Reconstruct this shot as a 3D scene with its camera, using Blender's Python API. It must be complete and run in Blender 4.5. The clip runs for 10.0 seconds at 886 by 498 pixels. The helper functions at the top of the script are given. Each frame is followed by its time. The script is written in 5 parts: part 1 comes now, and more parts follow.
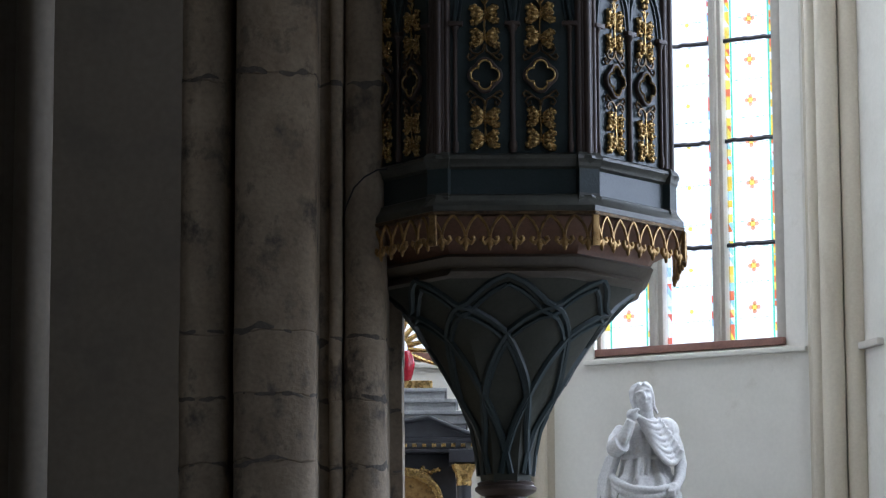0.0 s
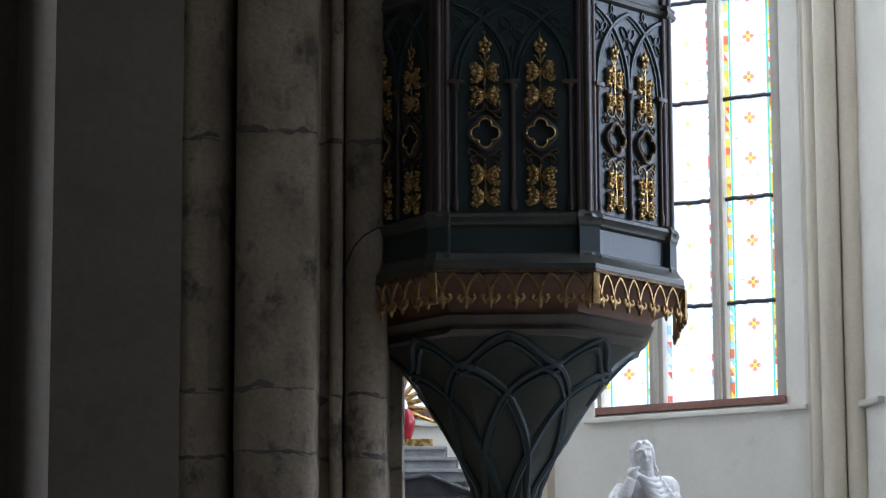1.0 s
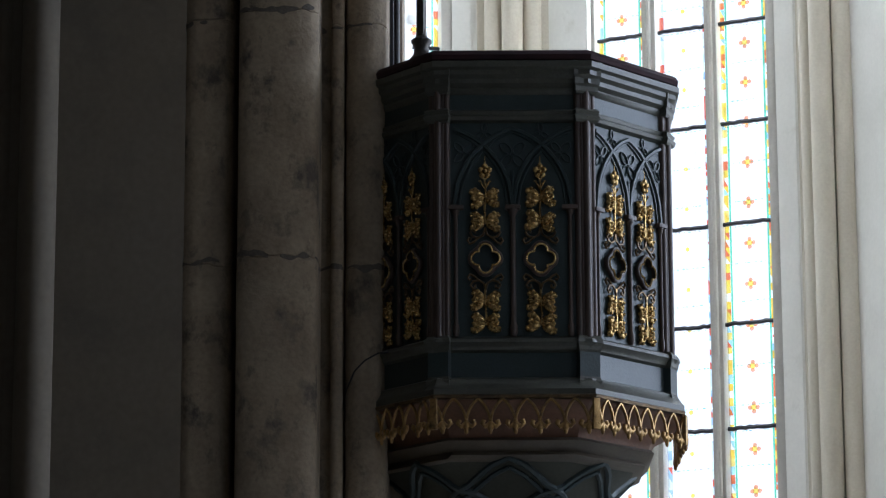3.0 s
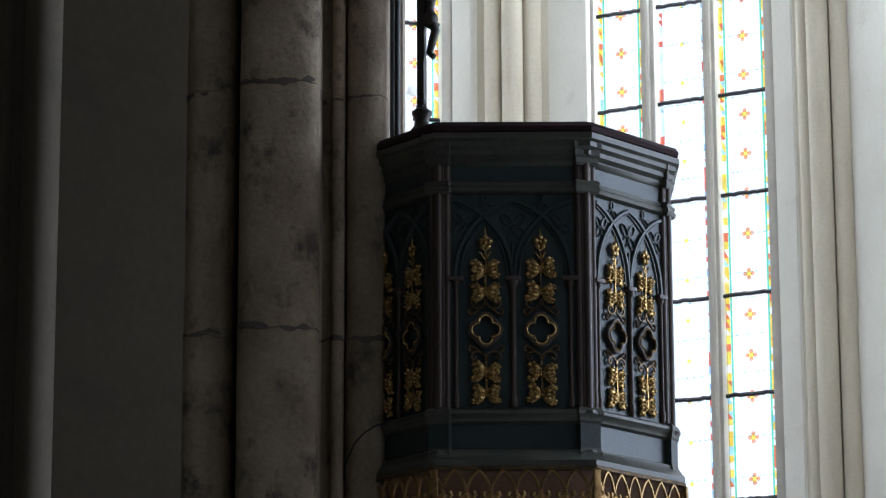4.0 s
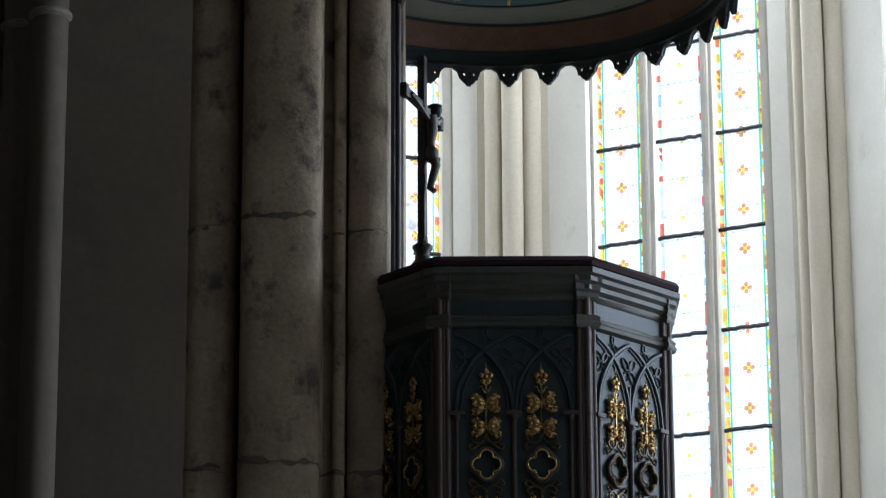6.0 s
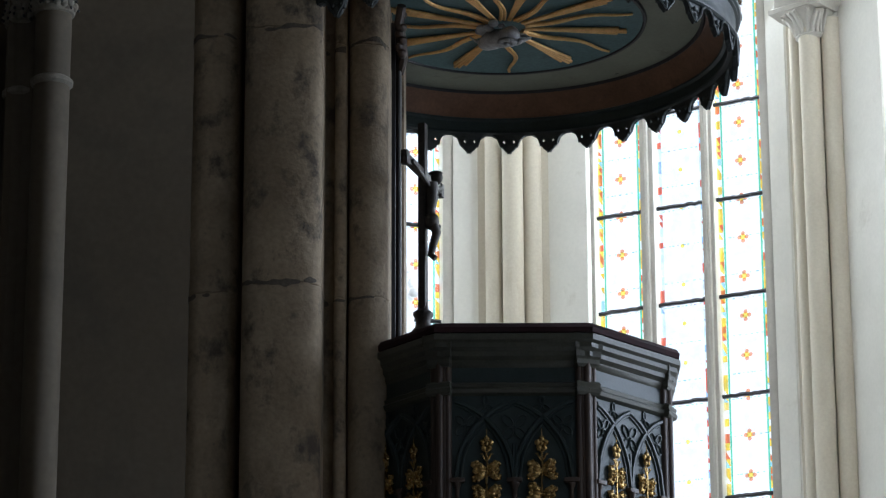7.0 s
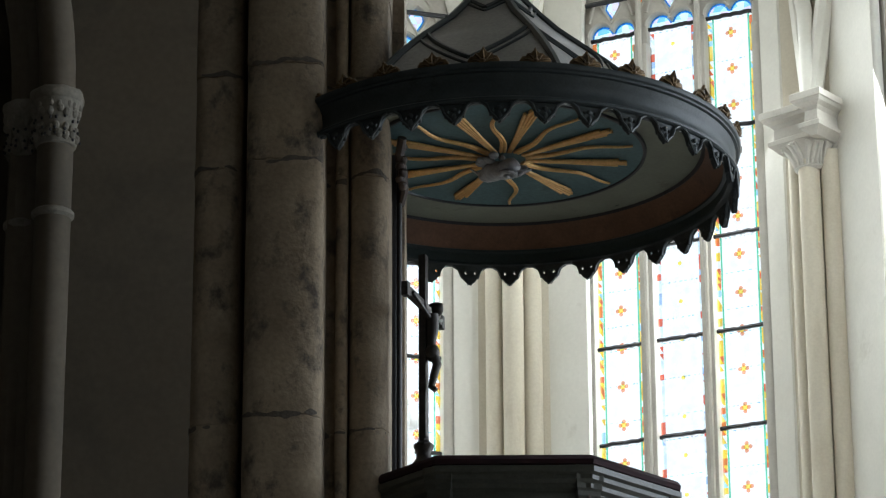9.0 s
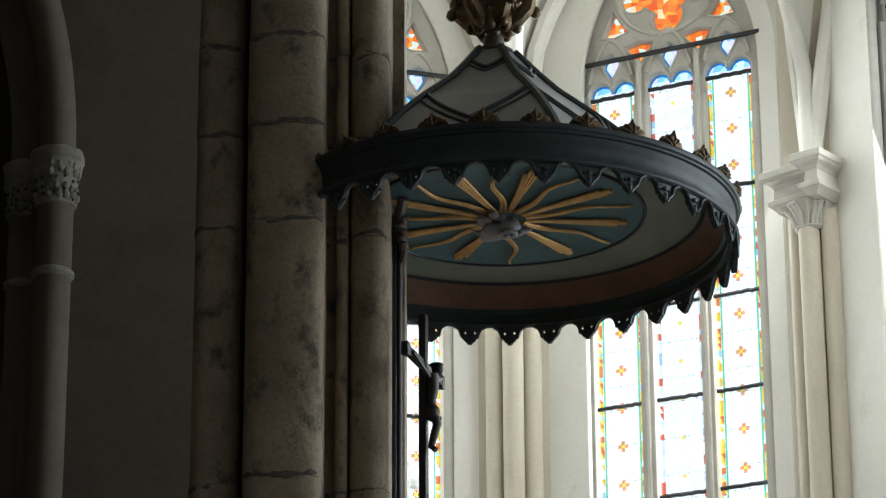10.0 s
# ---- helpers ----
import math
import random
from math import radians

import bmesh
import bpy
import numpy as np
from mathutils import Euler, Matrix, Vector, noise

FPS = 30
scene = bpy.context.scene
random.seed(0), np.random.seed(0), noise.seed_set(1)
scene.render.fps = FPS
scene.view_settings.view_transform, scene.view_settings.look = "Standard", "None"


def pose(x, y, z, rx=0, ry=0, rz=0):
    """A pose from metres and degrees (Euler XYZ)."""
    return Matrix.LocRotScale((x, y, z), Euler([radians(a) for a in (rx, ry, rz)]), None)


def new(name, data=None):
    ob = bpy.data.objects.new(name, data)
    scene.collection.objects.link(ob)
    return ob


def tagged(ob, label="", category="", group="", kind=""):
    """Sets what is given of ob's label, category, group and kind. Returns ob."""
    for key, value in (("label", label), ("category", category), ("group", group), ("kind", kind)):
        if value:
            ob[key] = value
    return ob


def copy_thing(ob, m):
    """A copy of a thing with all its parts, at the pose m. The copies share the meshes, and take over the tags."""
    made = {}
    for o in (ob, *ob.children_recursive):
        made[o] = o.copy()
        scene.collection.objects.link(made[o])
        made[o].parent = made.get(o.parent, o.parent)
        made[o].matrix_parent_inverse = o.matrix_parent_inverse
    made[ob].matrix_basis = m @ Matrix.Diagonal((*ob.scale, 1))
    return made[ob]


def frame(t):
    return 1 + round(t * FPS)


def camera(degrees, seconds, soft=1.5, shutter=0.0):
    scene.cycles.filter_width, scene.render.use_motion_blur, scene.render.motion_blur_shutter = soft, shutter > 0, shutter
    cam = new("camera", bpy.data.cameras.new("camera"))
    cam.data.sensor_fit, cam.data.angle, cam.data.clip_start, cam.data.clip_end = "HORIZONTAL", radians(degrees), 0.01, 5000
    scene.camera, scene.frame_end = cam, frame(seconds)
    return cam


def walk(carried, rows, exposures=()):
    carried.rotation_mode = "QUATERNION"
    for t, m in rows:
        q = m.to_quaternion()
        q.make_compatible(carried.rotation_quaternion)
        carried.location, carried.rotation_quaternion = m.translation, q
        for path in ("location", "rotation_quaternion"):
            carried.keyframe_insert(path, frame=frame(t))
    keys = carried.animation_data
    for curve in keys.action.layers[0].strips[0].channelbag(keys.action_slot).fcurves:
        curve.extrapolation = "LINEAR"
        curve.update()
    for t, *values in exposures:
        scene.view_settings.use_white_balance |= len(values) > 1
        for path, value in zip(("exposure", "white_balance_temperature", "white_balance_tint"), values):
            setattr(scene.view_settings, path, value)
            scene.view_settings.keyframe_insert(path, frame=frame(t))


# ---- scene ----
cam = camera(15.664, 10.0, soft=1.25)
EYE = 1.6
ROWS = [
    (0.0, 0.000, 9.527, -0.250), (0.5, 0.001, 10.037, -0.249), (1.0, 0.000, 10.559, -0.243),
    (1.5, -0.001, 11.051, -0.239), (2.0, -0.004, 11.646, -0.241), (2.5, -0.004, 12.202, -0.246),
    (4.0, -0.002, 14.058, -0.240), (4.5, 0.000, 14.690, -0.236), (5.0, 0.000, 15.302, -0.235),
    (5.5, 0.000, 15.859, -0.231), (7.0, 0.005, 17.636, -0.238), (7.5, 0.006, 18.181, -0.252),
    (8.0, 0.007, 18.753, -0.263), (8.5, 0.005, 19.337, -0.268), (9.0, 0.005, 19.979, -0.269),
    (9.5, 0.003, 20.523, -0.268), (10.0, 0.001, 21.042, -0.270),
]
walk(cam, [(t, pose(0, 0, EYE, 0, 0, yaw) @ pose(0, 0, 0, 90 + pitch, 0, 0) @ pose(0, 0, 0, 0, 0, roll)) for t, yaw, pitch, roll in ROWS],
     exposures=[(0.0, 0.33, 5500, 16), (4.0, 0.12, 5600, 14), (7.0, 0.05, 5700, 12), (10.0, -0.02, 6150, 9)])

# ---- world and light ----
world = bpy.data.worlds.new("world")
scene.world = world
world.use_nodes = True
sky = world.node_tree.nodes.new("ShaderNodeTexSky")
sky.sky_type, sky.sun_disc = "NISHITA", False
sky.sun_elevation, sky.sun_rotation = radians(40), radians(120)
world.node_tree.links.new(sky.outputs["Color"], world.node_tree.nodes["Background"].inputs["Color"])
world.node_tree.nodes["Background"].inputs["Strength"].default_value = 0.12


def window_lamp(x, y, z, width, height, turn, power, colour=(0.95, 0.985, 0.95), tilt=0):
    """Daylight that comes in at a window: an area lamp outside the opening. turn: 0 shines towards -y."""
    data = bpy.data.lights.new("daylight", "AREA")
    data.shape, data.size, data.size_y, data.energy, data.color = "RECTANGLE", width, height, power, colour
    ob = new("daylight", data)
    ob.matrix_world = pose(x, y, z, 0, 0, turn) @ pose(0, 0, 0, -90 + tilt, 0, 0)
    return ob


# ---- materials ----
def nodes_of(name):
    m = bpy.data.materials.new(name)
    m.use_nodes = True
    return m, m.node_tree.nodes, m.node_tree.links, m.node_tree.nodes["Principled BSDF"]


def surface(name, colours, rough=0.7, scale=6.0, fine=60.0, bump=0.2, metal=0.0, coat=0.0, streak=1.0, spots=None, vary=0.0, grime=None, spec=0.5, grain=0.15):
    """Layered procedural surface: a broad cloudy tone, fine grain, optional dark blotches, dirt that sits in hollows, and variation from piece to piece."""
    m, n, l, b = nodes_of(name)
    tc = n.new("ShaderNodeTexCoord")
    mp = n.new("ShaderNodeMapping")
    mp.inputs["Scale"].default_value = (1, 1, streak)
    geo = n.new("ShaderNodeNewGeometry")
    l.new(geo.outputs["Position"], mp.inputs["Vector"])
    n1 = n.new("ShaderNodeTexNoise")
    n1.inputs["Scale"].default_value, n1.inputs["Detail"].default_value, n1.inputs["Roughness"].default_value = scale, 8, 0.62
    l.new(mp.outputs["Vector"], n1.inputs["Vector"])
    ramp = n.new("ShaderNodeValToRGB")
    ramp.color_ramp.elements[0].position, ramp.color_ramp.elements[1].position = 0.3, 0.7
    ramp.color_ramp.elements[0].color, ramp.color_ramp.elements[1].color = (*colours[0], 1), (*colours[1], 1)
    l.new(n1.outputs["Fac"], ramp.inputs["Fac"])
    n2 = n.new("ShaderNodeTexNoise")
    n2.inputs["Scale"].default_value, n2.inputs["Detail"].default_value = fine, 5
    l.new(geo.outputs["Position"], n2.inputs["Vector"])
    r2 = n.new("ShaderNodeMapRange")
    r2.inputs["From Min"].default_value, r2.inputs["From Max"].default_value = 0.3, 0.7
    r2.inputs["To Min"].default_value, r2.inputs["To Max"].default_value = 1 - grain, 1 + 0.8 * grain
    l.new(n2.outputs["Fac"], r2.inputs["Value"])
    mul = n.new("ShaderNodeVectorMath")
    mul.operation = "SCALE"
    l.new(ramp.outputs["Color"], mul.inputs[0])
    l.new(r2.outputs["Result"], mul.inputs["Scale"])
    out = mul.outputs["Vector"]
    if vary:
        info = n.new("ShaderNodeObjectInfo")
        rv = n.new("ShaderNodeMapRange")
        rv.inputs["To Min"].default_value, rv.inputs["To Max"].default_value = 1 - vary, 1 + vary
        l.new(info.outputs["Random"], rv.inputs["Value"])
        m2 = n.new("ShaderNodeVectorMath")
        m2.operation = "SCALE"
        l.new(out, m2.inputs[0])
        l.new(rv.outputs["Result"], m2.inputs["Scale"])
        out = m2.outputs["Vector"]
    if spots:
        colour, size, low, high = spots
        n3 = n.new("ShaderNodeTexNoise")
        n3.inputs["Scale"].default_value, n3.inputs["Detail"].default_value, n3.inputs["Roughness"].default_value = size, 6, 0.7
        l.new(mp.outputs["Vector"], n3.inputs["Vector"])
        r3 = n.new("ShaderNodeMapRange")
        r3.inputs["From Min"].default_value, r3.inputs["From Max"].default_value = low, high
        l.new(n3.outputs["Fac"], r3.inputs["Value"])
        mix = n.new("ShaderNodeMix")
        mix.data_type = "RGBA"
        l.new(r3.outputs["Result"], mix.inputs["Factor"])
        l.new(out, mix.inputs["A"])
        mix.inputs["B"].default_value = (*colour, 1)
        out = mix.outputs["Result"]
    l.new(out, b.inputs["Base Color"])
    rr = n.new("ShaderNodeMapRange")
    rr.inputs["To Min"].default_value, rr.inputs["To Max"].default_value = max(0.05, rough - 0.12), min(1, rough + 0.12)
    l.new(n1.outputs["Fac"], rr.inputs["Value"])
    l.new(rr.outputs["Result"], b.inputs["Roughness"])
    b.inputs["Metallic"].default_value, b.inputs["Coat Weight"].default_value = metal, coat
    b.inputs["Specular IOR Level"].default_value = spec
    if bump:
        add = n.new("ShaderNodeMath")
        l.new(n1.outputs["Fac"], add.inputs[0])
        l.new(n2.outputs["Fac"], add.inputs[1])
        bp = n.new("ShaderNodeBump")
        bp.inputs["Strength"].default_value, bp.inputs["Distance"].default_value = bump, 0.006
        l.new(add.outputs["Value"], bp.inputs["Height"])
        l.new(bp.outputs["Normal"], b.inputs["Normal"])
    return m


def stained(name, colour, gloss=0.06, palette=None):
    """Old window glass: tinted, lets light straight through, with a little sheen."""
    m, n, l, b = nodes_of(name)
    n.remove(b)
    out = n["Material Output"]
    tr = n.new("ShaderNodeBsdfTransparent")
    tr.inputs["Color"].default_value = (*colour, 1)
    geo = n.new("ShaderNodeNewGeometry")
    nz = n.new("ShaderNodeTexNoise")
    nz.inputs["Scale"].default_value, nz.inputs["Detail"].default_value = 9, 4
    l.new(geo.outputs["Position"], nz.inputs["Vector"])
    rg = n.new("ShaderNodeMapRange")
    rg.inputs["To Min"].default_value, rg.inputs["To Max"].default_value = 0.8, 1.15
    l.new(nz.outputs["Fac"], rg.inputs["Value"])
    sc = n.new("ShaderNodeVectorMath")
    sc.operation = "SCALE"
    sc.inputs[0].default_value = colour
    if palette:
        rp = n.new("ShaderNodeValToRGB")
        rp.color_ramp.interpolation = "CONSTANT"
        while len(rp.color_ramp.elements) < len(palette):
            rp.color_ramp.elements.new(0.5)
        for i, c in enumerate(palette):
            rp.color_ramp.elements[i].position = i / len(palette)
            rp.color_ramp.elements[i].color = (*c, 1)
        l.new(geo.outputs["Random Per Island"], rp.inputs["Fac"])
        l.new(rp.outputs["Color"], sc.inputs[0])
    l.new(rg.outputs["Result"], sc.inputs["Scale"])
    l.new(sc.outputs["Vector"], tr.inputs["Color"])
    gl = n.new("ShaderNodeBsdfGlossy")
    gl.inputs["Roughness"].default_value = 0.15
    mx = n.new("ShaderNodeMixShader")
    mx.inputs["Fac"].default_value = gloss
    l.new(tr.outputs["BSDF"], mx.inputs[1])
    l.new(gl.outputs["BSDF"], mx.inputs[2])
    l.new(mx.outputs["Shader"], out.inputs["Surface"])
    return m


PIER = surface("pier_stone", ((0.205, 0.155, 0.10), (0.385, 0.31, 0.215)), 0.85, 4.0, 45, 0.6, streak=0.75, spots=((0.095, 0.078, 0.06), 6.0, 0.53, 0.66), vary=0.07)
PLASTER = surface("cream_plaster", ((0.62, 0.60, 0.54), (0.74, 0.72, 0.66)), 0.9, 0.8, 30, 0.03, spots=((0.52, 0.49, 0.42), 1.4, 0.6, 0.75), grain=0.03)
# grey plaster, its tone lowered to stand in for weak light on this side
DIMWALL = surface("grey_plaster", ((0.120, 0.100, 0.073), (0.153, 0.130, 0.098)), 0.9, 0.9, 25, 0.08, spots=((0.10, 0.088, 0.07), 1.6, 0.5, 0.7), grain=0.09)
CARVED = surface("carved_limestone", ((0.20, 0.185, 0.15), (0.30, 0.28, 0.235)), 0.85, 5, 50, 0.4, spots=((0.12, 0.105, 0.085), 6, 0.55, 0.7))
SHAFT = surface("painted_shaft", ((0.45, 0.40, 0.31), (0.56, 0.515, 0.42)), 0.85, 1.5, 40, 0.05, grain=0.05, streak=0.3, spots=((0.42, 0.37, 0.29), 2.5, 0.58, 0.72))
BLUEGREEN = surface("blue_green_paint", ((0.024, 0.039, 0.039), (0.041, 0.060, 0.060)), 0.42, 7, 90, 0.15, spots=((0.045, 0.055, 0.055), 9, 0.6, 0.75), spec=0.5)
MOULD = surface("dull_green_moulding", ((0.060, 0.063, 0.050), (0.100, 0.100, 0.078)), 0.42, 8, 90, 0.15, spots=((0.05, 0.045, 0.035), 11, 0.58, 0.72))
BROWN = surface("brown_paint", ((0.062, 0.044, 0.035), (0.10, 0.070, 0.054)), 0.45, 6, 80, 0.15, streak=0.4, spots=((0.05, 0.033, 0.025), 8, 0.58, 0.72))
COVE = surface("rust_brown_cove", ((0.155, 0.076, 0.040), (0.235, 0.12, 0.066)), 0.55, 5, 70, 0.12, spots=((0.08, 0.045, 0.03), 7, 0.6, 0.75))
GOLD = surface("old_gilding", ((0.32, 0.20, 0.065), (0.62, 0.43, 0.17)), 0.27, 25, 160, 0.3, metal=0.85, spots=((0.10, 0.06, 0.03), 22, 0.56, 0.72))
DULLGOLD = surface("dull_gilding", ((0.28, 0.16, 0.055), (0.52, 0.34, 0.13)), 0.4, 22, 140, 0.3, metal=0.7, spots=((0.08, 0.05, 0.03), 18, 0.52, 0.7))
RAYGOLD = surface("carved_gilt_ray", ((0.74, 0.40, 0.13), (0.93, 0.60, 0.24)), 0.38, 20, 120, 0.3, metal=0.45, spots=((0.20, 0.10, 0.04), 14, 0.6, 0.75))
DARKWOOD = surface("dark_stained_wood", ((0.035, 0.022, 0.016), (0.075, 0.05, 0.035)), 0.4, 10, 90, 0.2, streak=0.15)
BLACKWOOD = surface("ebonised_wood", ((0.018, 0.019, 0.022), (0.04, 0.042, 0.05)), 0.4, 10, 70, 0.15)
BRONZE = surface("dark_bronze", ((0.035, 0.032, 0.03), (0.09, 0.08, 0.07)), 0.42, 20, 120, 0.2, metal=0.6)
RIMPAINT = surface("dark_grey_green_paint", ((0.036, 0.046, 0.047), (0.062, 0.073, 0.073)), 0.45, 7, 90, 0.15, spots=((0.025, 0.028, 0.027), 9, 0.58, 0.72), spec=0.38)
OLIVEBROWN = surface("olive_brown_paint", ((0.072, 0.058, 0.039), (0.118, 0.096, 0.066)), 0.42, 6, 80, 0.12, spots=((0.06, 0.048, 0.034), 8, 0.57, 0.72))
DARKGOLD = surface("tarnished_gilding", ((0.09, 0.06, 0.03), (0.23, 0.15, 0.07)), 0.4, 24, 140, 0.3, metal=0.6, spots=((0.04, 0.028, 0.02), 18, 0.5, 0.68))
CLOTH = surface("maroon_velvet", ((0.018, 0.006, 0.008), (0.038, 0.011, 0.014)), 0.95, 12, 220, 0.35)
SOFFIT = surface("pale_grey_green_soffit", ((0.22, 0.235, 0.18), (0.30, 0.32, 0.25)), 0.6, 4, 60, 0.08, spots=((0.15, 0.145, 0.115), 6, 0.6, 0.75), grain=0.06)
GREYGREEN = surface("dark_olive_paint", ((0.045, 0.047, 0.034), (0.070, 0.072, 0.054)), 0.6, 4, 60, 0.12, spots=((0.07, 0.07, 0.055), 6, 0.6, 0.75), spec=0.3)
SKYBLUE = surface("blue_soffit", ((0.075, 0.15, 0.165), (0.115, 0.20, 0.21)), 0.6, 4, 60, 0.08, spots=((0.06, 0.09, 0.10), 7, 0.6, 0.75))
SILVERED = surface("silvered_cloud", ((0.26, 0.265, 0.28), (0.50, 0.51, 0.53)), 0.5, 14, 90, 0.3, metal=0.2)
MARBLE = surface("white_marble", ((0.44, 0.44, 0.45), (0.57, 0.57, 0.57)), 0.6, 4, 60, 0.2, spots=((0.45, 0.41, 0.36), 9, 0.6, 0.74))
IRON = surface("black_iron", ((0.02, 0.021, 0.024), (0.045, 0.046, 0.05)), 0.6, 15, 90, 0.3, metal=0.3)
FLOOR = surface("stone_paving", ((0.28, 0.27, 0.25), (0.38, 0.365, 0.34)), 0.55, 1.2, 30, 0.2)
SILL = surface("red_brown_sill", ((0.17, 0.085, 0.065), (0.26, 0.13, 0.10)), 0.75, 8, 60, 0.3)
GREYSTEP = surface("grey_painted_wood", ((0.20, 0.205, 0.21), (0.33, 0.335, 0.34)), 0.6, 9, 80, 0.2, streak=0.3)
REDGLASS = surface("ruby_lamp", ((0.25, 0.01, 0.02), (0.36, 0.015, 0.03)), 0.15, 8, 60, 0.0)
LEAF = surface("leaf_green", ((0.06, 0.09, 0.03), (0.10, 0.14, 0.05)), 0.6, 9, 60, 0.1)
TRACERY = surface("tracery_stone", ((0.40, 0.375, 0.33), (0.52, 0.495, 0.445)), 0.88, 3, 40, 0.1, spots=((0.40, 0.37, 0.32), 3.0, 0.62, 0.74), grain=0.04)
# translucent white: stands in for window glare that brightens the backlit statue
GLARE_WHITE = stained("white_alabaster", (0.8, 0.8, 0.8))
an = GLARE_WHITE.node_tree
tl = an.nodes.new("ShaderNodeBsdfTranslucent")
df = an.nodes.new("ShaderNodeBsdfDiffuse")
mx = an.nodes.new("ShaderNodeMixShader")
tl.inputs["Color"].default_value, df.inputs["Color"].default_value = (0.9, 0.9, 0.9, 1), (0.75, 0.75, 0.74, 1)
mx.inputs["Fac"].default_value = 0.45
an.links.new(tl.outputs["BSDF"], mx.inputs[1])
an.links.new(df.outputs["BSDF"], mx.inputs[2])
an.links.new(mx.outputs["Shader"], an.nodes["Material Output"].inputs["Surface"])
CLEAR = stained("clear_glass", (0.94, 0.96, 0.97))
PALE = stained("pale_blue_glass", (0.91, 0.95, 0.97))
YELLOW = stained("yellow_glass", (0.95, 0.80, 0.16))
RED = stained("red_glass", (0.88, 0.44, 0.28))
WARMBORDER = stained("border_glass", (1, 1, 1), palette=[(0.88, 0.62, 0.08), (0.72, 0.24, 0.06), (0.86, 0.66, 0.12), (0.92, 0.92, 0.9), (0.88, 0.62, 0.08), (0.75, 0.2, 0.08), (0.9, 0.72, 0.2), (0.45, 0.72, 0.85), (0.9, 0.7, 0.1), (0.92, 0.92, 0.9)])
COOLBORDER = stained("cool_border_glass", (1, 1, 1), palette=[(0.75, 0.87, 0.95), (0.85, 0.9, 0.95), (0.7, 0.16, 0.1), (0.8, 0.9, 0.95), (0.45, 0.62, 0.88), (0.9, 0.93, 0.95)])
GREENEDGE = stained("green_edge_glass", (0.16, 0.62, 0.42))
BLUEGLASS = stained("blue_glass", (1, 1, 1), palette=[(0.36, 0.72, 0.90), (0.55, 0.84, 0.93), (0.68, 0.90, 0.95), (0.22, 0.60, 0.86), (0.74, 0.70, 0.86), (0.45, 0.80, 0.88)])
DEEPBLUE = stained("deep_blue_glass", (0.05, 0.32, 0.74))
HOTGLASS = stained("orange_red_glass", (1, 1, 1), palette=[(0.85, 0.10, 0.015), (0.90, 0.22, 0.03), (0.80, 0.12, 0.02), (0.92, 0.66, 0.40), (0.90, 0.18, 0.02), (0.92, 0.36, 0.05), (0.86, 0.14, 0.02), (0.88, 0.20, 0.02), (0.70, 0.82, 0.76), (0.9, 0.28, 0.04)])


# ---- builders ----
def mesh_of(name, bm, material, smooth=None):
    me = bpy.data.meshes.new(name)
    bm.to_mesh(me)
    bm.free()
    me.materials.append(material)
    if smooth:
        for p in me.polygons:
            p.use_smooth = True
        me.set_sharp_from_angle(angle=radians(smooth))
    return me


def part(name, bm, material, parent=None, label="", smooth=40):
    """Link a bmesh (or a ready mesh) as one mesh object under a thing or a part."""
    me = bm if isinstance(bm, bpy.types.Mesh) else mesh_of(name, bm, material, smooth)
    ob = new(name, me)
    ob.parent = parent
    return tagged(ob, label)


def thing(name, label, category, m=None, group="", kind=""):
    ob = new(name)
    ob.empty_display_size = 0.1
    if m is not None:
        ob.matrix_world = m
    return tagged(ob, label, category, group, kind)


def box(bm, x0, x1, y0, y1, z0, z1, bevel=0.0):
    r = bmesh.ops.create_cube(bm, size=1, matrix=Matrix.Translation(((x0 + x1) / 2, (y0 + y1) / 2, (z0 + z1) / 2)) @ Matrix.Diagonal((abs(x1 - x0), abs(y1 - y0), abs(z1 - z0), 1)))
    if bevel:
        es = list({e for v in r["verts"] for e in v.link_edges})
        bmesh.ops.bevel(bm, geom=es, offset=bevel, segments=2, affect="EDGES", profile=0.6)
    return bm


def boxed(*a, bevel=0.0):
    return box(bmesh.new(), *a, bevel=bevel)


def loft(bm, rings, closed=True, cap0=True, cap1=True):
    """Skin a list of rings (equal lists of points)."""
    vs = [[bm.verts.new(p) for p in r] for r in rings]
    n = len(vs[0])
    for a, b in zip(vs, vs[1:]):
        for i in range(n if closed else n - 1):
            j = (i + 1) % n
            bm.faces.new((a[i], a[j], b[j], b[i]))
    if closed and cap0:
        bm.faces.new(vs[0][::-1])
    if closed and cap1:
        bm.faces.new(vs[-1])
    return bm


def lathe(bm, profile, n=32, start=0.0, at=(0, 0), cap=True, scale=1.0):
    """Rings of n points round the axis; profile: (radius, z) from the bottom up."""
    rings = [[(at[0] + r * scale * math.cos(start + 2 * math.pi * i / n), at[1] + r * scale * math.sin(start + 2 * math.pi * i / n), z) for i in range(n)] for r, z in profile]
    return loft(bm, rings, True, cap, cap)


def tube(bm, points, radius, n=8, flat=1.0, taper=None):
    """A round bar along a line of points."""
    pts = [Vector(p) for p in points]
    rings = []
    prev = None
    for i, p in enumerate(pts):
        d = (pts[min(i + 1, len(pts) - 1)] - pts[max(i - 1, 0)]).normalized()
        if prev is None:
            ref = Vector((0, 0, 1)) if abs(d.z) < 0.9 else Vector((0, 1, 0))
            s = d.cross(ref).normalized()
        else:
            s = (prev - d * prev.dot(d)).normalized()
        prev = s
        u = d.cross(s)
        r = radius * (taper(i / (len(pts) - 1)) if taper else 1)
        rings.append([tuple(p + s * math.cos(2 * math.pi * k / n) * r + u * math.sin(2 * math.pi * k / n) * r * flat) for k in range(n)])
    return loft(bm, rings)


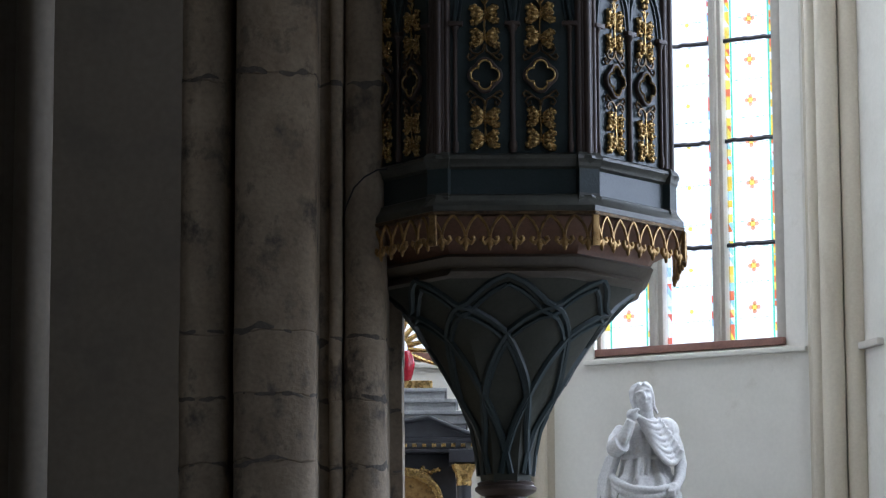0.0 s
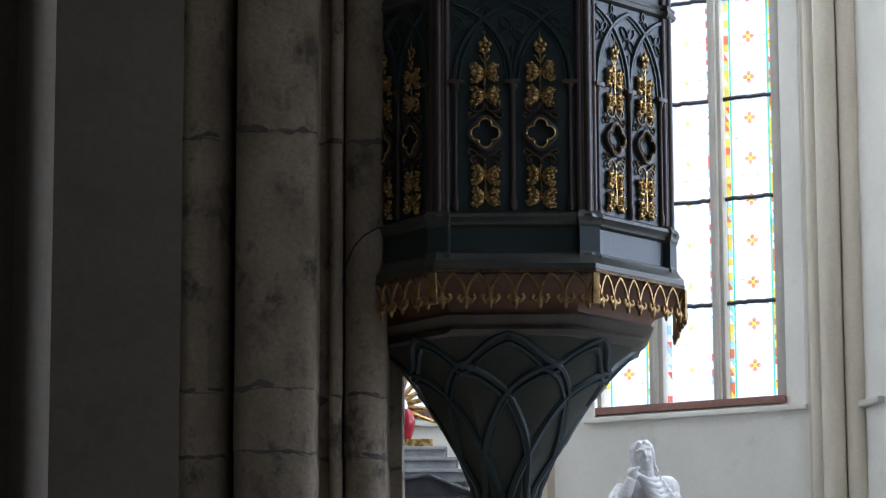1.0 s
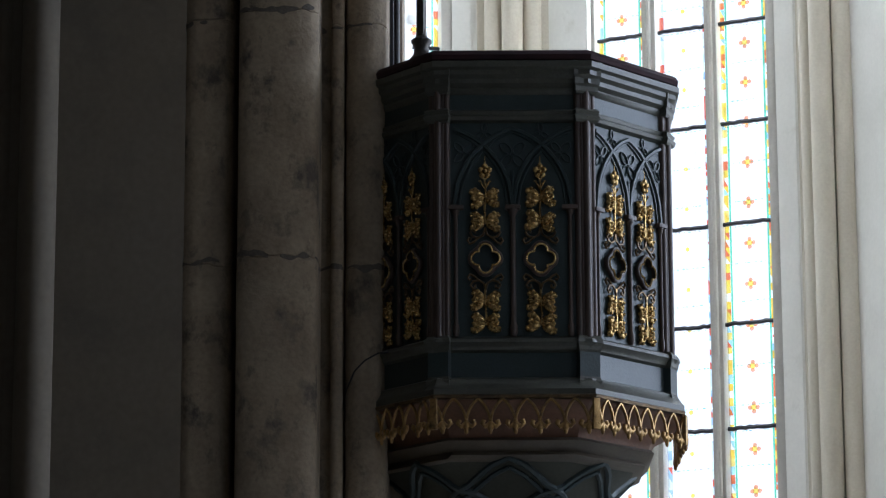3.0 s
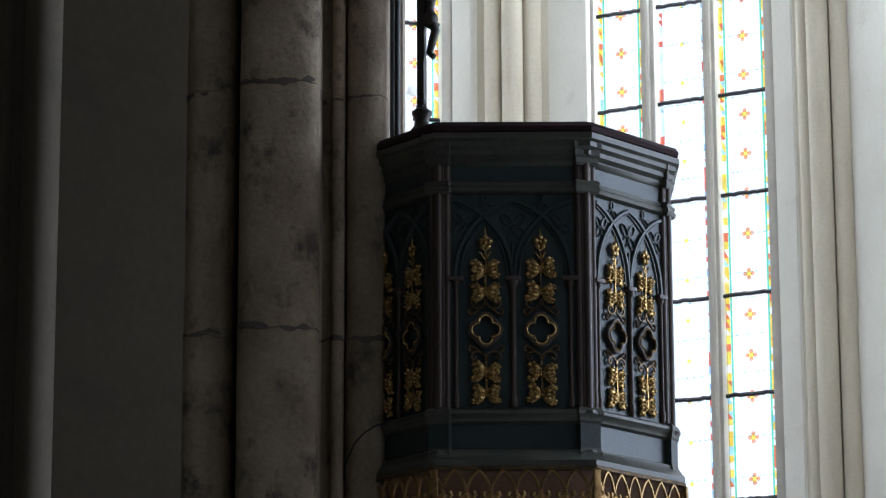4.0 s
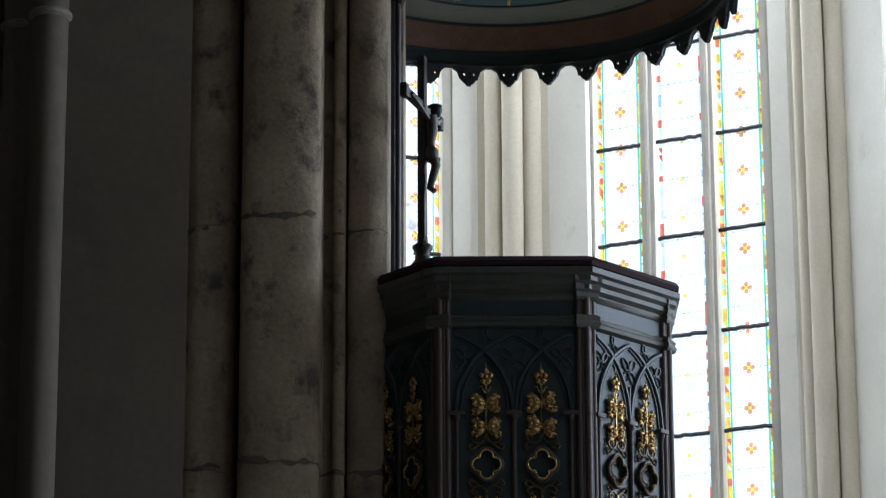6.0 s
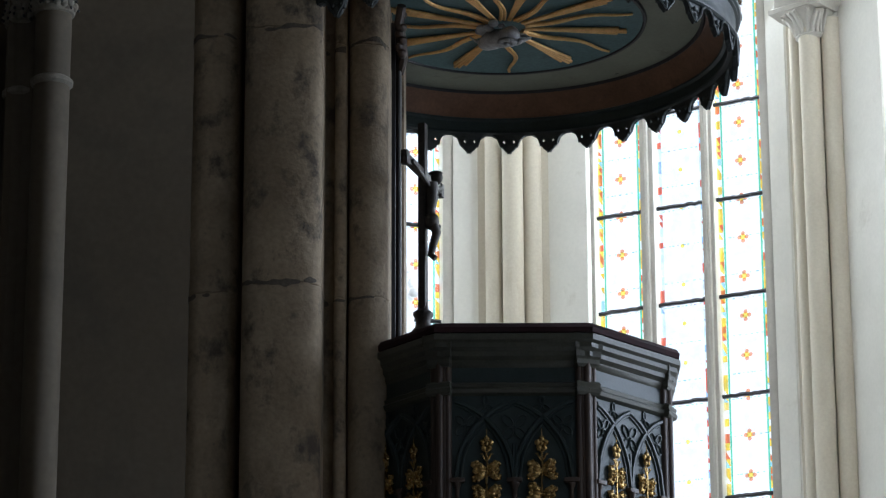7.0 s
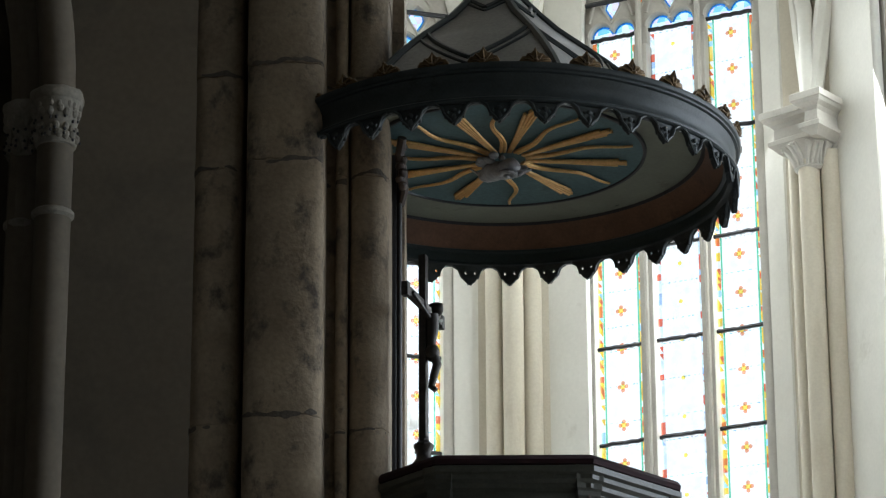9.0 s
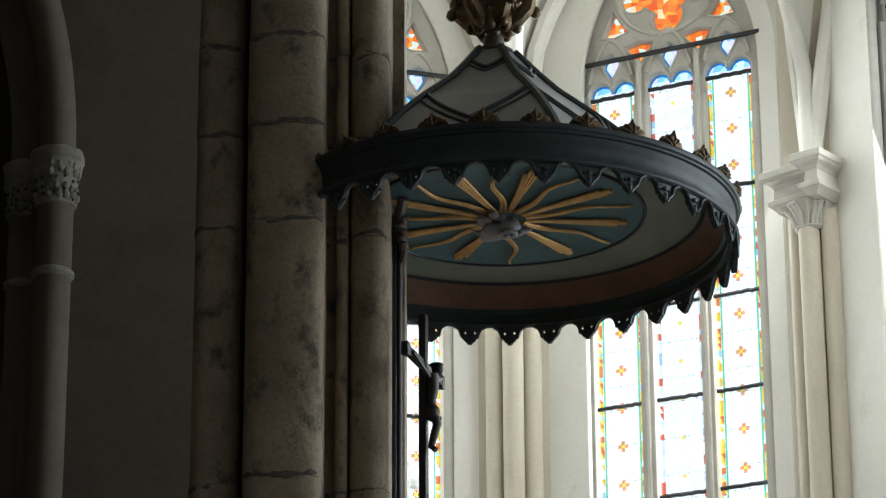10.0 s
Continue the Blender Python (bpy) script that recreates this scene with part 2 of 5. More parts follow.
def blob(bm, at, size, seg=10, rings=7, turn=None):
    m = Matrix.Translation(at) @ (turn if turn is not None else Matrix.Identity(4)) @ Matrix.Diagonal((*size, 1))
    bmesh.ops.create_uvsphere(bm, u_segments=seg, v_segments=rings, radius=1, matrix=m)
    return bm


def plate(outlines, thick, bevel=0.0, res=1):
    """A flat plate in the XZ plane with holes, thick along y, from closed outlines of (x, z). Returns a mesh in a bmesh."""
    cu = bpy.data.curves.new("outline", "CURVE")
    cu.dimensions, cu.fill_mode = "2D", "BOTH"
    cu.extrude, cu.bevel_depth, cu.bevel_resolution = max(thick / 2 - bevel, 0.0005), bevel, res
    cu.offset = -bevel
    for o in outlines:
        s = cu.splines.new("POLY")
        s.points.add(len(o) - 1)
        for p, (x, z) in zip(s.points, o):
            p.co = (x, z, 0, 1)
        s.use_cyclic_u = True
    ob = bpy.data.objects.new("outline", cu)
    me = bpy.data.meshes.new_from_object(ob)
    bm = bmesh.new()
    bm.from_mesh(me)
    bpy.data.objects.remove(ob)
    bpy.data.curves.remove(cu)
    bpy.data.meshes.remove(me)
    bmesh.ops.remove_doubles(bm, verts=bm.verts, dist=1e-5)
    bm.transform(Matrix.Rotation(radians(90), 4, "X"))
    return bm


def arc(cx, cz, r, a0, a1, n=10, rz=None):
    rz = r if rz is None else rz
    return [(cx + r * math.cos(radians(a0 + (a1 - a0) * i / n)), cz + rz * math.sin(radians(a0 + (a1 - a0) * i / n))) for i in range(n + 1)]


def pointed(cx, z0, half, spring, over=0.54, n=12):
    """Outline of a pointed arch opening: sill at z0, springing at spring; over: how far the arcs' centres stand past the middle."""
    r = half + over
    top = math.degrees(math.acos(over / r))
    right = [(cx - over + r * math.cos(radians(top * i / n)), spring + r * math.sin(radians(top * i / n))) for i in range(n + 1)]
    left = [(2 * cx - x, z) for x, z in right[::-1]][1:]
    return [(cx - half, z0), (cx + half, z0)] + right + left


def moved(bm, m):
    bm.transform(m)
    return bm


def joined(*bms):
    out = bmesh.new()
    for b in bms:
        me = bpy.data.meshes.new("tmp")
        b.to_mesh(me)
        b.free()
        out.from_mesh(me)
        bpy.data.meshes.remove(me)
    return out

# ---- the setting: nave, chancel, apse ----
def slab(name, label, x0, x1, y0, y1, z0, z1, material):
    me = mesh_of(name, boxed(x0, x1, y0, y1, z0, z1), material)
    return tagged(new(name, me), label, "wall" if "wall" in name else name, kind="structure")


slab("floor", "worn grey stone paving of the church floor", -9.6, 9.6, -13, 32, -0.3, 0, FLOOR)
# unseen ceiling and outer walls, added to keep sky light out of the nave
slab("ceiling", "unseen cream plaster ceiling closing off the nave", -9.6, 9.6, -13, 20.6, 18, 18.4, PLASTER)
slab("wall_back", "plain grey plaster wall closing the nave", -9.6, 9.6, -13, -12.4, 0, 18, DIMWALL)
slab("wall_west", "plain grey plaster wall of the aisle", -9.6, -9, -12.4, 20, 0, 18, DIMWALL)
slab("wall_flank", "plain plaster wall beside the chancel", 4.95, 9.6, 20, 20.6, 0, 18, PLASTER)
slab("wall_flank_west", "plain plaster wall beside the chancel", -9.6, -4.4, 20, 20.6, 0, 18, DIMWALL)
slab("wall_chancel_west", "plain plaster side wall of the chancel", -4.9, -4.4, 20.6, 26.2, 0, 19, PLASTER)

# aisle wall with tall windows, out of view, through which daylight falls on the pulpit
NAVE_WINDOWS = [(-6.0, 1.6), (0.0, 1.6), (6.8, 1.6), (14.2, 1.6), (18.2, 1.6)]
wall = plate([[(-13, 0), (20.6, 0), (20.6, 18), (-13, 18)]] + [pointed(y, 3.2, h, 10.2, 1.0) for y, h in NAVE_WINDOWS], 0.6)
wall.transform(pose(9.3, 0, 0, 0, 0, 90))
tagged(new("wall_east", mesh_of("wall_east", wall, PLASTER)), "plaster aisle wall with tall pointed windows", "wall", kind="structure")
wall = plate([[(20.6, 0), (25.0, 0), (25.0, 19), (20.6, 19)], pointed(22.8, 5.5, 0.95, 14.3, 1.05)], 0.6)
wall.transform(pose(5.2, 0, 0, 0, 0, 90))
tagged(new("wall_chancel_east", mesh_of("wall_chancel_east", wall, PLASTER)), "plaster side wall of the chancel with a tall window", "wall", kind="structure")

# apse: three faces, each with the point on its glass at x = 0, and the turn
FACES = {
    "north": (Vector((2.262, 28.5, 0)), -26.5, -1.80, 1.50),
    "northwest": (Vector((-0.78, 28.90, 0)), 17.0, -1.55, 1.40),
    "northeast": (Vector((4.412, 25.92, 0)), -68.0, -1.92, 1.45),
}
MID = -0.055


def face_pose(key):
    p, turn, _, _ = FACES[key]
    return pose(p.x, p.y, p.z, 0, 0, turn)


for key, (p, turn, u0, u1) in FACES.items():
    m = face_pose(key)
    front = plate([[(u0 - 0.2, 0), (u1 + 0.2, 0), (u1 + 0.2, 19), (u0 - 0.2, 19)], pointed(0.09, 5.40, 1.015, 14.3, 1.05)], 0.10)
    front.transform(pose(0, -0.155, 0))
    back = plate([[(u0 - 0.4, 0), (u1 + 0.4, 0), (u1 + 0.4, 19), (u0 - 0.4, 19)], pointed(MID, 5.44, 0.95, 14.3, 1.05)], 0.36)
    back.transform(pose(0, 0.075, 0))
    outer, inner = pointed(0.09, 5.40, 1.013, 14.3, 1.05), pointed(MID, 5.43, 0.94, 14.3, 1.05)
    reveal = bmesh.new()
    loft(reveal, [[(x, -0.203, z) for x, z in outer], [(x, -0.10, z) for x, z in inner]], True, False, False)
    tagged(new("wall_" + key, mesh_of("wall_" + key, moved(joined(front, back, reveal), m), PLASTER)), "cream plaster apse wall with a tall pointed window", "wall", kind="structure")

# ---- windows ----
LIGHTS = [(-0.898, -0.430), (-0.290, 0.187), (0.311, 0.787)]
BARS = [6.38, 7.33, 8.25, 9.19, 10.14, 11.08, 12.02, 13.10, 14.25]


def light_outline(a, b, g=0.0):
    r = (b - a) / 4
    right = arc(b - r, 14.28, r + g, 0, 165, 8)
    left = arc(a + r, 14.28, r + g, 15, 180, 8)
    return [(a - g, 5.53 - g), (b + g, 5.53 - g)] + right + left


def drop_outline(c, g=0.0):
    side = [(0.0, 14.405 - g), (0.022 + g, 14.46), (0.062 + g, 14.52), (0.087 + g, 14.572), (0.075 + g, 14.622), (0.04 + g * 0.6, 14.66), (0.0, 14.69 + g)]
    return [(c + x, z) for x, z in side] + [(c - x, z) for x, z in side[-2:0:-1]]


def band(inner, outer, y):
    """A flat closed strip between two outlines of equal length."""
    bm = bmesh.new()
    a, b = ([bm.verts.new((x, y, z)) for x, z in o] for o in (inner, outer))
    for i in range(len(a)):
        j = (i + 1) % len(a)
        bm.faces.new((a[i], a[j], b[j], b[i]))
    return bm


def offset(outline, d):
    """A closed outline moved outwards by d along its local normals."""
    n = len(outline)
    area = sum(outline[i][0] * outline[(i + 1) % n][1] - outline[(i + 1) % n][0] * outline[i][1] for i in range(n))
    out = []
    for i, (x, z) in enumerate(outline):
        dx, dz = outline[(i + 1) % n][0] - outline[i - 1][0], outline[(i + 1) % n][1] - outline[i - 1][1]
        q = max(1e-6, math.hypot(dx, dz)) * (1 if area > 0 else -1)
        out.append((x + d * dz / q, z - d * dx / q))
    return out


def tri_outline(c, z0, z1, w, lean=0.0, g=0.0):
    return [(c, z0 - g), (c + w * 0.28, z0 + (z1 - z0) * 0.45), (c + w + g, z1 + lean), (c, z1 + 0.03), (c - w - g, z1 - lean), (c - w * 0.28, z0 + (z1 - z0) * 0.45)]


def scatter_glass(outline, cols, rows, seed, loose=0.3):
    """Small cut pieces that fill an outline's box and are trimmed by the stone in front."""
    rnd = random.Random(seed)
    x0, x1 = min(p[0] for p in outline), max(p[0] for p in outline)
    z0, z1 = min(p[1] for p in outline), max(p[1] for p in outline)
    bm = bmesh.new()
    grid = [[(x0 + (x1 - x0) * (i + (rnd.uniform(-loose, loose) if 0 < i < cols else 0)) / cols, z0 + (z1 - z0) * (j + (rnd.uniform(-loose, loose) if 0 < j < rows else 0)) / rows) for i in range(cols + 1)] for j in range(rows + 1)]
    for j in range(rows):
        for i in range(cols):
            vs = [bm.verts.new((x, 0, z)) for x, z in (grid[j][i], grid[j][i + 1], grid[j + 1][i + 1], grid[j + 1][i])]
            bm.faces.new(vs)
    return bm


def window_thing(name):
    w = thing(name, "tall three-light stained-glass church window with stone tracery", "window", kind="structure")
    hot = [tri_outline(-0.357, 14.50, 14.735, 0.148), tri_outline(0.253, 14.52, 14.755, 0.152)]
    for sx in (1, -1):
        side = [(-0.613, 15.15), (-0.575, 15.03), (-0.478, 14.90), (-0.61, 14.872), (-0.741, 14.876), (-0.68, 15.0)]
        hot.append([(MID + sx * (x - MID), z) for x, z in side][::sx])
    hot.append([p for a in (192, 270, 348) for p in arc(MID + 0.335 * math.cos(radians(a)), 15.32 + 0.335 * math.sin(radians(a)), 0.158, a - 118, a + 118, 12)])
    drops = [drop_outline((a + b) / 2) for a, b in LIGHTS]
    edge = pointed(MID, 14.1, 0.955, 14.3, 1.05)
    lower = []
    for a, b in LIGHTS:
        o = light_outline(a, b)[2:]
        lower += [(a, 14.1)] + [(x, z) for x, z in o[::-1]] + [(b, 14.1)]
    stone = plate([[edge[0]] + lower + edge[1:]] + drops + hot, 0.09, 0.018, 2)
    part("tracery_head", stone, TRACERY, w, "pale stone tracery with trefoil heads", None)
    for x0, x1 in ((MID - 0.955, -0.898), (-0.430, -0.290), (0.187, 0.311), (0.787, MID + 0.955)):
        part("mullion", boxed(x0, x1, -0.075, 0.075, 5.46, 14.1, bevel=0.02), TRACERY, w)
    # rolls round the openings of the head, and pointed gables over the lights
    for o in hot + drops:
        pts = [(x, -0.048, z) for x, z in offset(o, 0.018)]
        part("tracery_roll", tube(bmesh.new(), pts + pts[:1], 0.012, 6), TRACERY, w)
    for a, b in LIGHTS:
        pts = [(x, -0.048, z) for x, z in offset(light_outline(a, b), 0.018)[2:]]
        part("tracery_roll", tube(bmesh.new(), pts, 0.012, 6), TRACERY, w)
    for a, b in LIGHTS:
        c = (a + b) / 2
        for sx in (-1, 1):
            pts = [(c + sx * (0.235 * (1 - q) + 0.02 * math.sin(math.pi * q)), -0.050, 14.42 + 0.37 * math.sin(q * math.pi / 2) + 0.05 * q * q) for q in [i / 10 for i in range(11)]]
            part("tracery_gable", tube(bmesh.new(), pts, 0.022, 6), TRACERY, w)
    pts = [(MID + 0.52 * math.cos(radians(a)), -0.050, 15.30 + 0.50 * math.sin(radians(a))) for a in range(170, 371, 10)]
    part("tracery_roll", tube(bmesh.new(), pts, 0.026, 6), TRACERY, w)
    # raised rolls on the mullions
    for u in (-0.36, 0.249):
        part("mullion_roll", tube(bmesh.new(), [(u, -0.085, 5.5), (u, -0.085, 10), (u, -0.085, 14.55)], 0.03), TRACERY, w)
    part("window_sill", boxed(-0.99, 0.88, -0.16, -0.02, 5.435, 5.503, bevel=0.01), SILL, w, "red-brown painted sill board")
    part("sill_ledge", boxed(-1.0, 1.12, -0.26, -0.13, 5.35, 5.40, bevel=0.015), PLASTER, w)
    levels = [5.53] + BARS
    pane_meshes, flowers = {}, None
    for k, (a, b) in enumerate(LIGHTS):
        glass = PALE if k == 1 else CLEAR
        for z0, z1 in zip(levels, levels[1:]):
            bm = bmesh.new()
            vs = [bm.verts.new(p) for p in ((a, 0.03, z0), (b, 0.03, z0), (b, 0.03, z1), (a, 0.03, z1))]
            bm.faces.new(vs)
            o = part("pane", bm, glass, w, smooth=None)
            o.visible_shadow = False
        o = part("pane", moved(scatter_glass([(a, 14.25), (b, 14.45)], 6, 3, 5 + k), pose(0, 0.03, 0)), BLUEGLASS, w, smooth=None)
        o.visible_shadow = False
        for o_, q in ((light_outline(a, b), 0.022), (drop_outline((a + b) / 2), 0.016)):
            rim_, inner = ((o_[2:], offset(o_, -q)[2:]) if q == 0.022 else (o_, offset(o_, -q)))
            o = part("glass_edge", band(inner, rim_, 0.024), DEEPBLUE, w, smooth=None)
            o.visible_shadow = False
        # border of small coloured pieces down both sides
        rnd = random.Random(20 + k)
        for side in (a + 0.002, b - 0.047):
            bm, z = bmesh.new(), 5.53
            while z < 14.2:
                h = rnd.uniform(0.055, 0.085)
                s1, z1 = side + 0.045, min(z + h, 14.25)
                # each piece is cut corner to corner into two triangles, or left square
                if rnd.random() < 0.6:
                    cuts = [((side, z), (s1, z), (side, z1)), ((s1, z), (s1, z1), (side, z1))]
                else:
                    cuts = [((side, z), (s1, z), (s1, z1), (side, z1))]
                for cut in cuts:
                    bm.faces.new([bm.verts.new((u, 0.022, v)) for u, v in cut])
                z += h
            o = tagged(part("glass_border", bm, COOLBORDER if k == 1 else WARMBORDER, w, smooth=None), kind="stuff")
            o.visible_shadow = False
            if k != 1:
                bm = bmesh.new()
                s = side + 0.046 if side < (a + b) / 2 else side - 0.019
                vs = [bm.verts.new(p) for p in ((s, 0.026, 5.53), (s + 0.018, 0.026, 5.53), (s + 0.018, 0.026, 14.25), (s, 0.026, 14.25))]
                bm.faces.new(vs)
                o = part("glass_edge", bm, GREENEDGE, w, smooth=None)
                o.visible_shadow = False
        # flowers: four petals round a yellow heart
        c = (a + b) / 2
        if flowers is None:
            bm = bmesh.new()
            for q in range(4):
                x, z = 0.036 * math.cos(q * math.pi / 2), 0.036 * math.sin(q * math.pi / 2)
                pts = [(x + 0.022 * math.cos(i * math.pi / 4), 0, z + 0.022 * math.sin(i * math.pi / 4)) for i in range(8)]
                bm.faces.new([bm.verts.new(p) for p in pts])
            petals = mesh_of("petals", bm, RED)
            bm = bmesh.new()
            bm.faces.new([bm.verts.new((0.031 * math.cos(i * math.pi / 4), 0, 0.031 * math.sin(i * math.pi / 4))) for i in range(8)])
            heart = mesh_of("heart", bm, YELLOW)
            flowers = True
        for q in range(23):
            z = 5.81 + 0.3757 * q
            f = part("flower_heart", heart, None, w)
            f.location = (c, 0.02, z)
            f.visible_shadow = False
            if k == 1:
                f.scale = (0.7, 1, 0.7)
            else:
                f2 = part("flower_petals", petals, None, w)
                f2.location = (c, 0.024, z)
                f2.visible_shadow = False
        for z in BARS:
            rnd2 = random.Random(int(z * 100) + k)
            pts = [(a - 0.02 + (b - a + 0.04) * i / 14, 0.0, z + rnd2.uniform(-0.006, 0.006)) for i in range(15)]
            part("saddle_bar", tube(bmesh.new(), pts, 0.021, 6), IRON, w)
        bm = bmesh.new()
        rnd3 = random.Random(90 + k)
        for z0, z1 in zip(levels, levels[1:]):
            for q in (0.22, 0.60, 0.97):
                x, z = a + 0.05, z0 + (z1 - z0) * q
                while x < b - 0.07:
                    w_ = rnd3.uniform(0.008, 0.03)
                    bm.faces.new([bm.verts.new(p) for p in ((x, 0.02, z - 0.004), (x + w_, 0.02, z - 0.004), (x + w_, 0.02, z + 0.004), (x, 0.02, z + 0.004))])
                    x += w_ + rnd3.uniform(0.01, 0.05)
        o = tagged(part("glass_dashes", bm, BLUEGLASS, w, "thin row of small blue glass pieces", smooth=None), kind="stuff")
        o.visible_shadow = False
        o = part("pane", moved(scatter_glass(drop_outline(c), 2, 4, 50 + k), pose(0, 0.03, 0)), BLUEGLASS, w, smooth=None)
        o.visible_shadow = False
    for i, h in enumerate(hot):
        o = part("pane", moved(scatter_glass(h, 5 if i < 4 else 14, 5 if i < 4 else 10, 70 + i, 0.42), pose(0, 0.03, 0)), HOTGLASS, w, smooth=None)
        o.visible_shadow = False
    part("tie_bar", tube(bmesh.new(), [(-0.98 + 1.9 * i / 8, -0.11, 14.59) for i in range(9)], 0.024, 6), IRON, w, "black iron tie bar")
    return w


win = window_thing("window_1")
win.matrix_world = face_pose("north")
w2 = copy_thing(win, face_pose("northwest"))
w2.name = "window_2"
w3 = copy_thing(win, face_pose("northeast"))
w3.name = "window_3"
bm = bmesh.new()
loft(bm, [[(14 * math.cos(radians(a)) + 1, 25 + 14 * math.sin(radians(a)), z) for a in range(-30, 211, 10)] for z in (-2, 30)], False)
m, n, l, b = nodes_of("bright_sky")
n.remove(b)
em = n.new("ShaderNodeEmission")
em.inputs["Color"].default_value, em.inputs["Strength"].default_value = (0.94, 0.975, 1.0, 1), 1.3
l.new(em.outputs["Emission"], n["Material Output"].inputs["Surface"])
tagged(new("backdrop", mesh_of("backdrop", bm, m)), "bright overcast sky outside the windows", "sky", kind="structure")
SKYLIGHT = 620.0
for key, (p, turn, _, _) in FACES.items():
    q = face_pose(key) @ Vector((MID, 0.55, 10.4))
    window_lamp(q.x, q.y, q.z, 2.1, 10.8, turn, {"northwest": 250.0, "northeast": 460.0}.get(key, SKYLIGHT), tilt=16)
window_lamp(5.7, 22.8, 10.3, 2.0, 10.0, -90, SKYLIGHT, tilt=16)
for y, h in NAVE_WINDOWS:
    bright = {14.2: 425.0, 18.2: 290.0}.get(y)
    window_lamp(9.8, y, 7.4 if bright else 9.2, 3.2, 8.4 if bright else 5.0, -90, bright or 34.0, (0.88, 0.945, 1.0))

tagged(new("trim_string", mesh_of("trim_string", moved(boxed(-1.92, -1.3, -0.275, -0.19, 5.30, 5.365, bevel=0.018), face_pose("northeast")), TRACERY)), "worn pale string course along the wall", "moulding", kind="structure")

# ---- wall shafts in the apse corners ----
def wall_shaft(m, capital=True):
    s = thing("wall_shaft", "cluster of three cream-painted stone shafts with a carved capital", "column", m, group="apse wall shafts")
    for x, y, r in ((-0.175, 0.04, 0.092), (0.0, -0.05, 0.10), (0.175, 0.04, 0.092)):
        part("shaft", lathe(bmesh.new(), [(r * 1.5, 0), (r * 1.5, 0.3), (r, 0.5), (r, 12.5)], 20, at=(x, y)), SHAFT, s)
    part("shaft_backing", boxed(-0.34, 0.34, 0.08, 0.5, 0, 18.4), SHAFT, s)
    prof = [(0.13, 12.32), (0.158, 12.345), (0.145, 12.375), (0.15, 12.42), (0.19, 12.50), (0.235, 12.565), (0.24, 12.58)]
    part("capital", lathe(bmesh.new(), prof, 24), TRACERY, s, "white-painted carved capital")
    # moulded impost: a slab along the wall and a block that stands out in front of it
    steps = [(0.125, 12.555), (0.085, 12.60), (0.055, 12.625), (0.055, 12.665), (0.095, 12.69), (0.10, 12.79), (0.075, 12.825), (0.03, 12.85), (0.015, 12.875), (0.0, 12.885), (0.0, 12.945), (0.012, 12.955)]
    for kind, x0, x1, y0 in (("abacus", -0.42, 0.30, -0.22), ("impost_block", 0.05, 0.38, -0.41)):
        rings = [[(x0 + d, y0 + d, z), (x1 - d, y0 + d, z), (x1 - d, 0.3, z), (x0 + d, 0.3, z)] for d, z in steps]
        if kind == "abacus":
            rings = [[(x, y, z - 0.004) for x, y, z in r] for r in rings]
        part(kind, loft(bmesh.new(), rings), TRACERY, s, smooth=20)
    rnd = random.Random(31)
    for k in range(13):
        a = math.pi * 0.95 + math.pi * 1.1 * (k + 0.5) / 13 + rnd.uniform(-0.05, 0.05)
        lean, out = rnd.uniform(-0.22, 0.22), rnd.uniform(0.9, 1.25)
        pts = [((0.15 + d * out) * math.cos(a + lean * u), (0.15 + d * out) * math.sin(a + lean * u), z) for d, z, u in ((0.0, 12.36, 0), (0.012, 12.43, 0.3), (0.045, 12.50, 0.7), (0.085, 12.555, 1.0), (0.105, 12.535, 1.2))]
        part("capital_leaf", tube(bmesh.new(), pts, rnd.uniform(0.022, 0.032), 8, 0.6, taper=lambda q: 0.6 + 1.2 * q * (1.2 - q)), TRACERY, s)
    return s


ws = wall_shaft(pose(3.385, 27.50, 0, 0, 0, -40))
copy_thing(ws, pose(0.66, 28.85, 0, 0, 0, -5))

# ---- apse vault ----
CROWN = Vector((0.9, 24.6, 18.6))
CORNERS = [Vector((5.15, 24.6, 13.05)), Vector((3.55, 27.75, 13.05)), Vector((0.68, 29.05, 13.05)), Vector((-2.2, 28.4, 13.05)), Vector((-4.6, 26.0, 13.05))]


def web_point(a, b, s, t):
    base = a.lerp(b, s)
    q = abs(2 * s - 1)
    rise = 3.0 * math.sqrt(max(0.0, 1 - (0.62 * q + 0.38 * q * q) ** 1.7))
    z0 = 13.05 + rise
    p = base.lerp(CROWN, t)
    z = z0 + (CROWN.z - z0) * math.sin(t * math.pi / 2) ** 0.75
    return Vector((p.x, p.y, z))


bm = bmesh.new()
for a, b in zip(CORNERS, CORNERS[1:]):
    grid = [[bm.verts.new(web_point(a, b, i / 20, j / 16)) for i in range(21)] for j in range(16)]
    for j in range(15):
        for i in range(20):
            bm.faces.new((grid[j][i], grid[j][i + 1], grid[j + 1][i + 1], grid[j + 1][i]))
box(bm, -4.9, 5.6, 20.0, 24.7, 18.5, 18.8)
tagged(new("ceiling_apse", mesh_of("ceiling_apse", bm, PLASTER, 50)), "cream plaster rib vault over the apse", "ceiling", kind="structure")
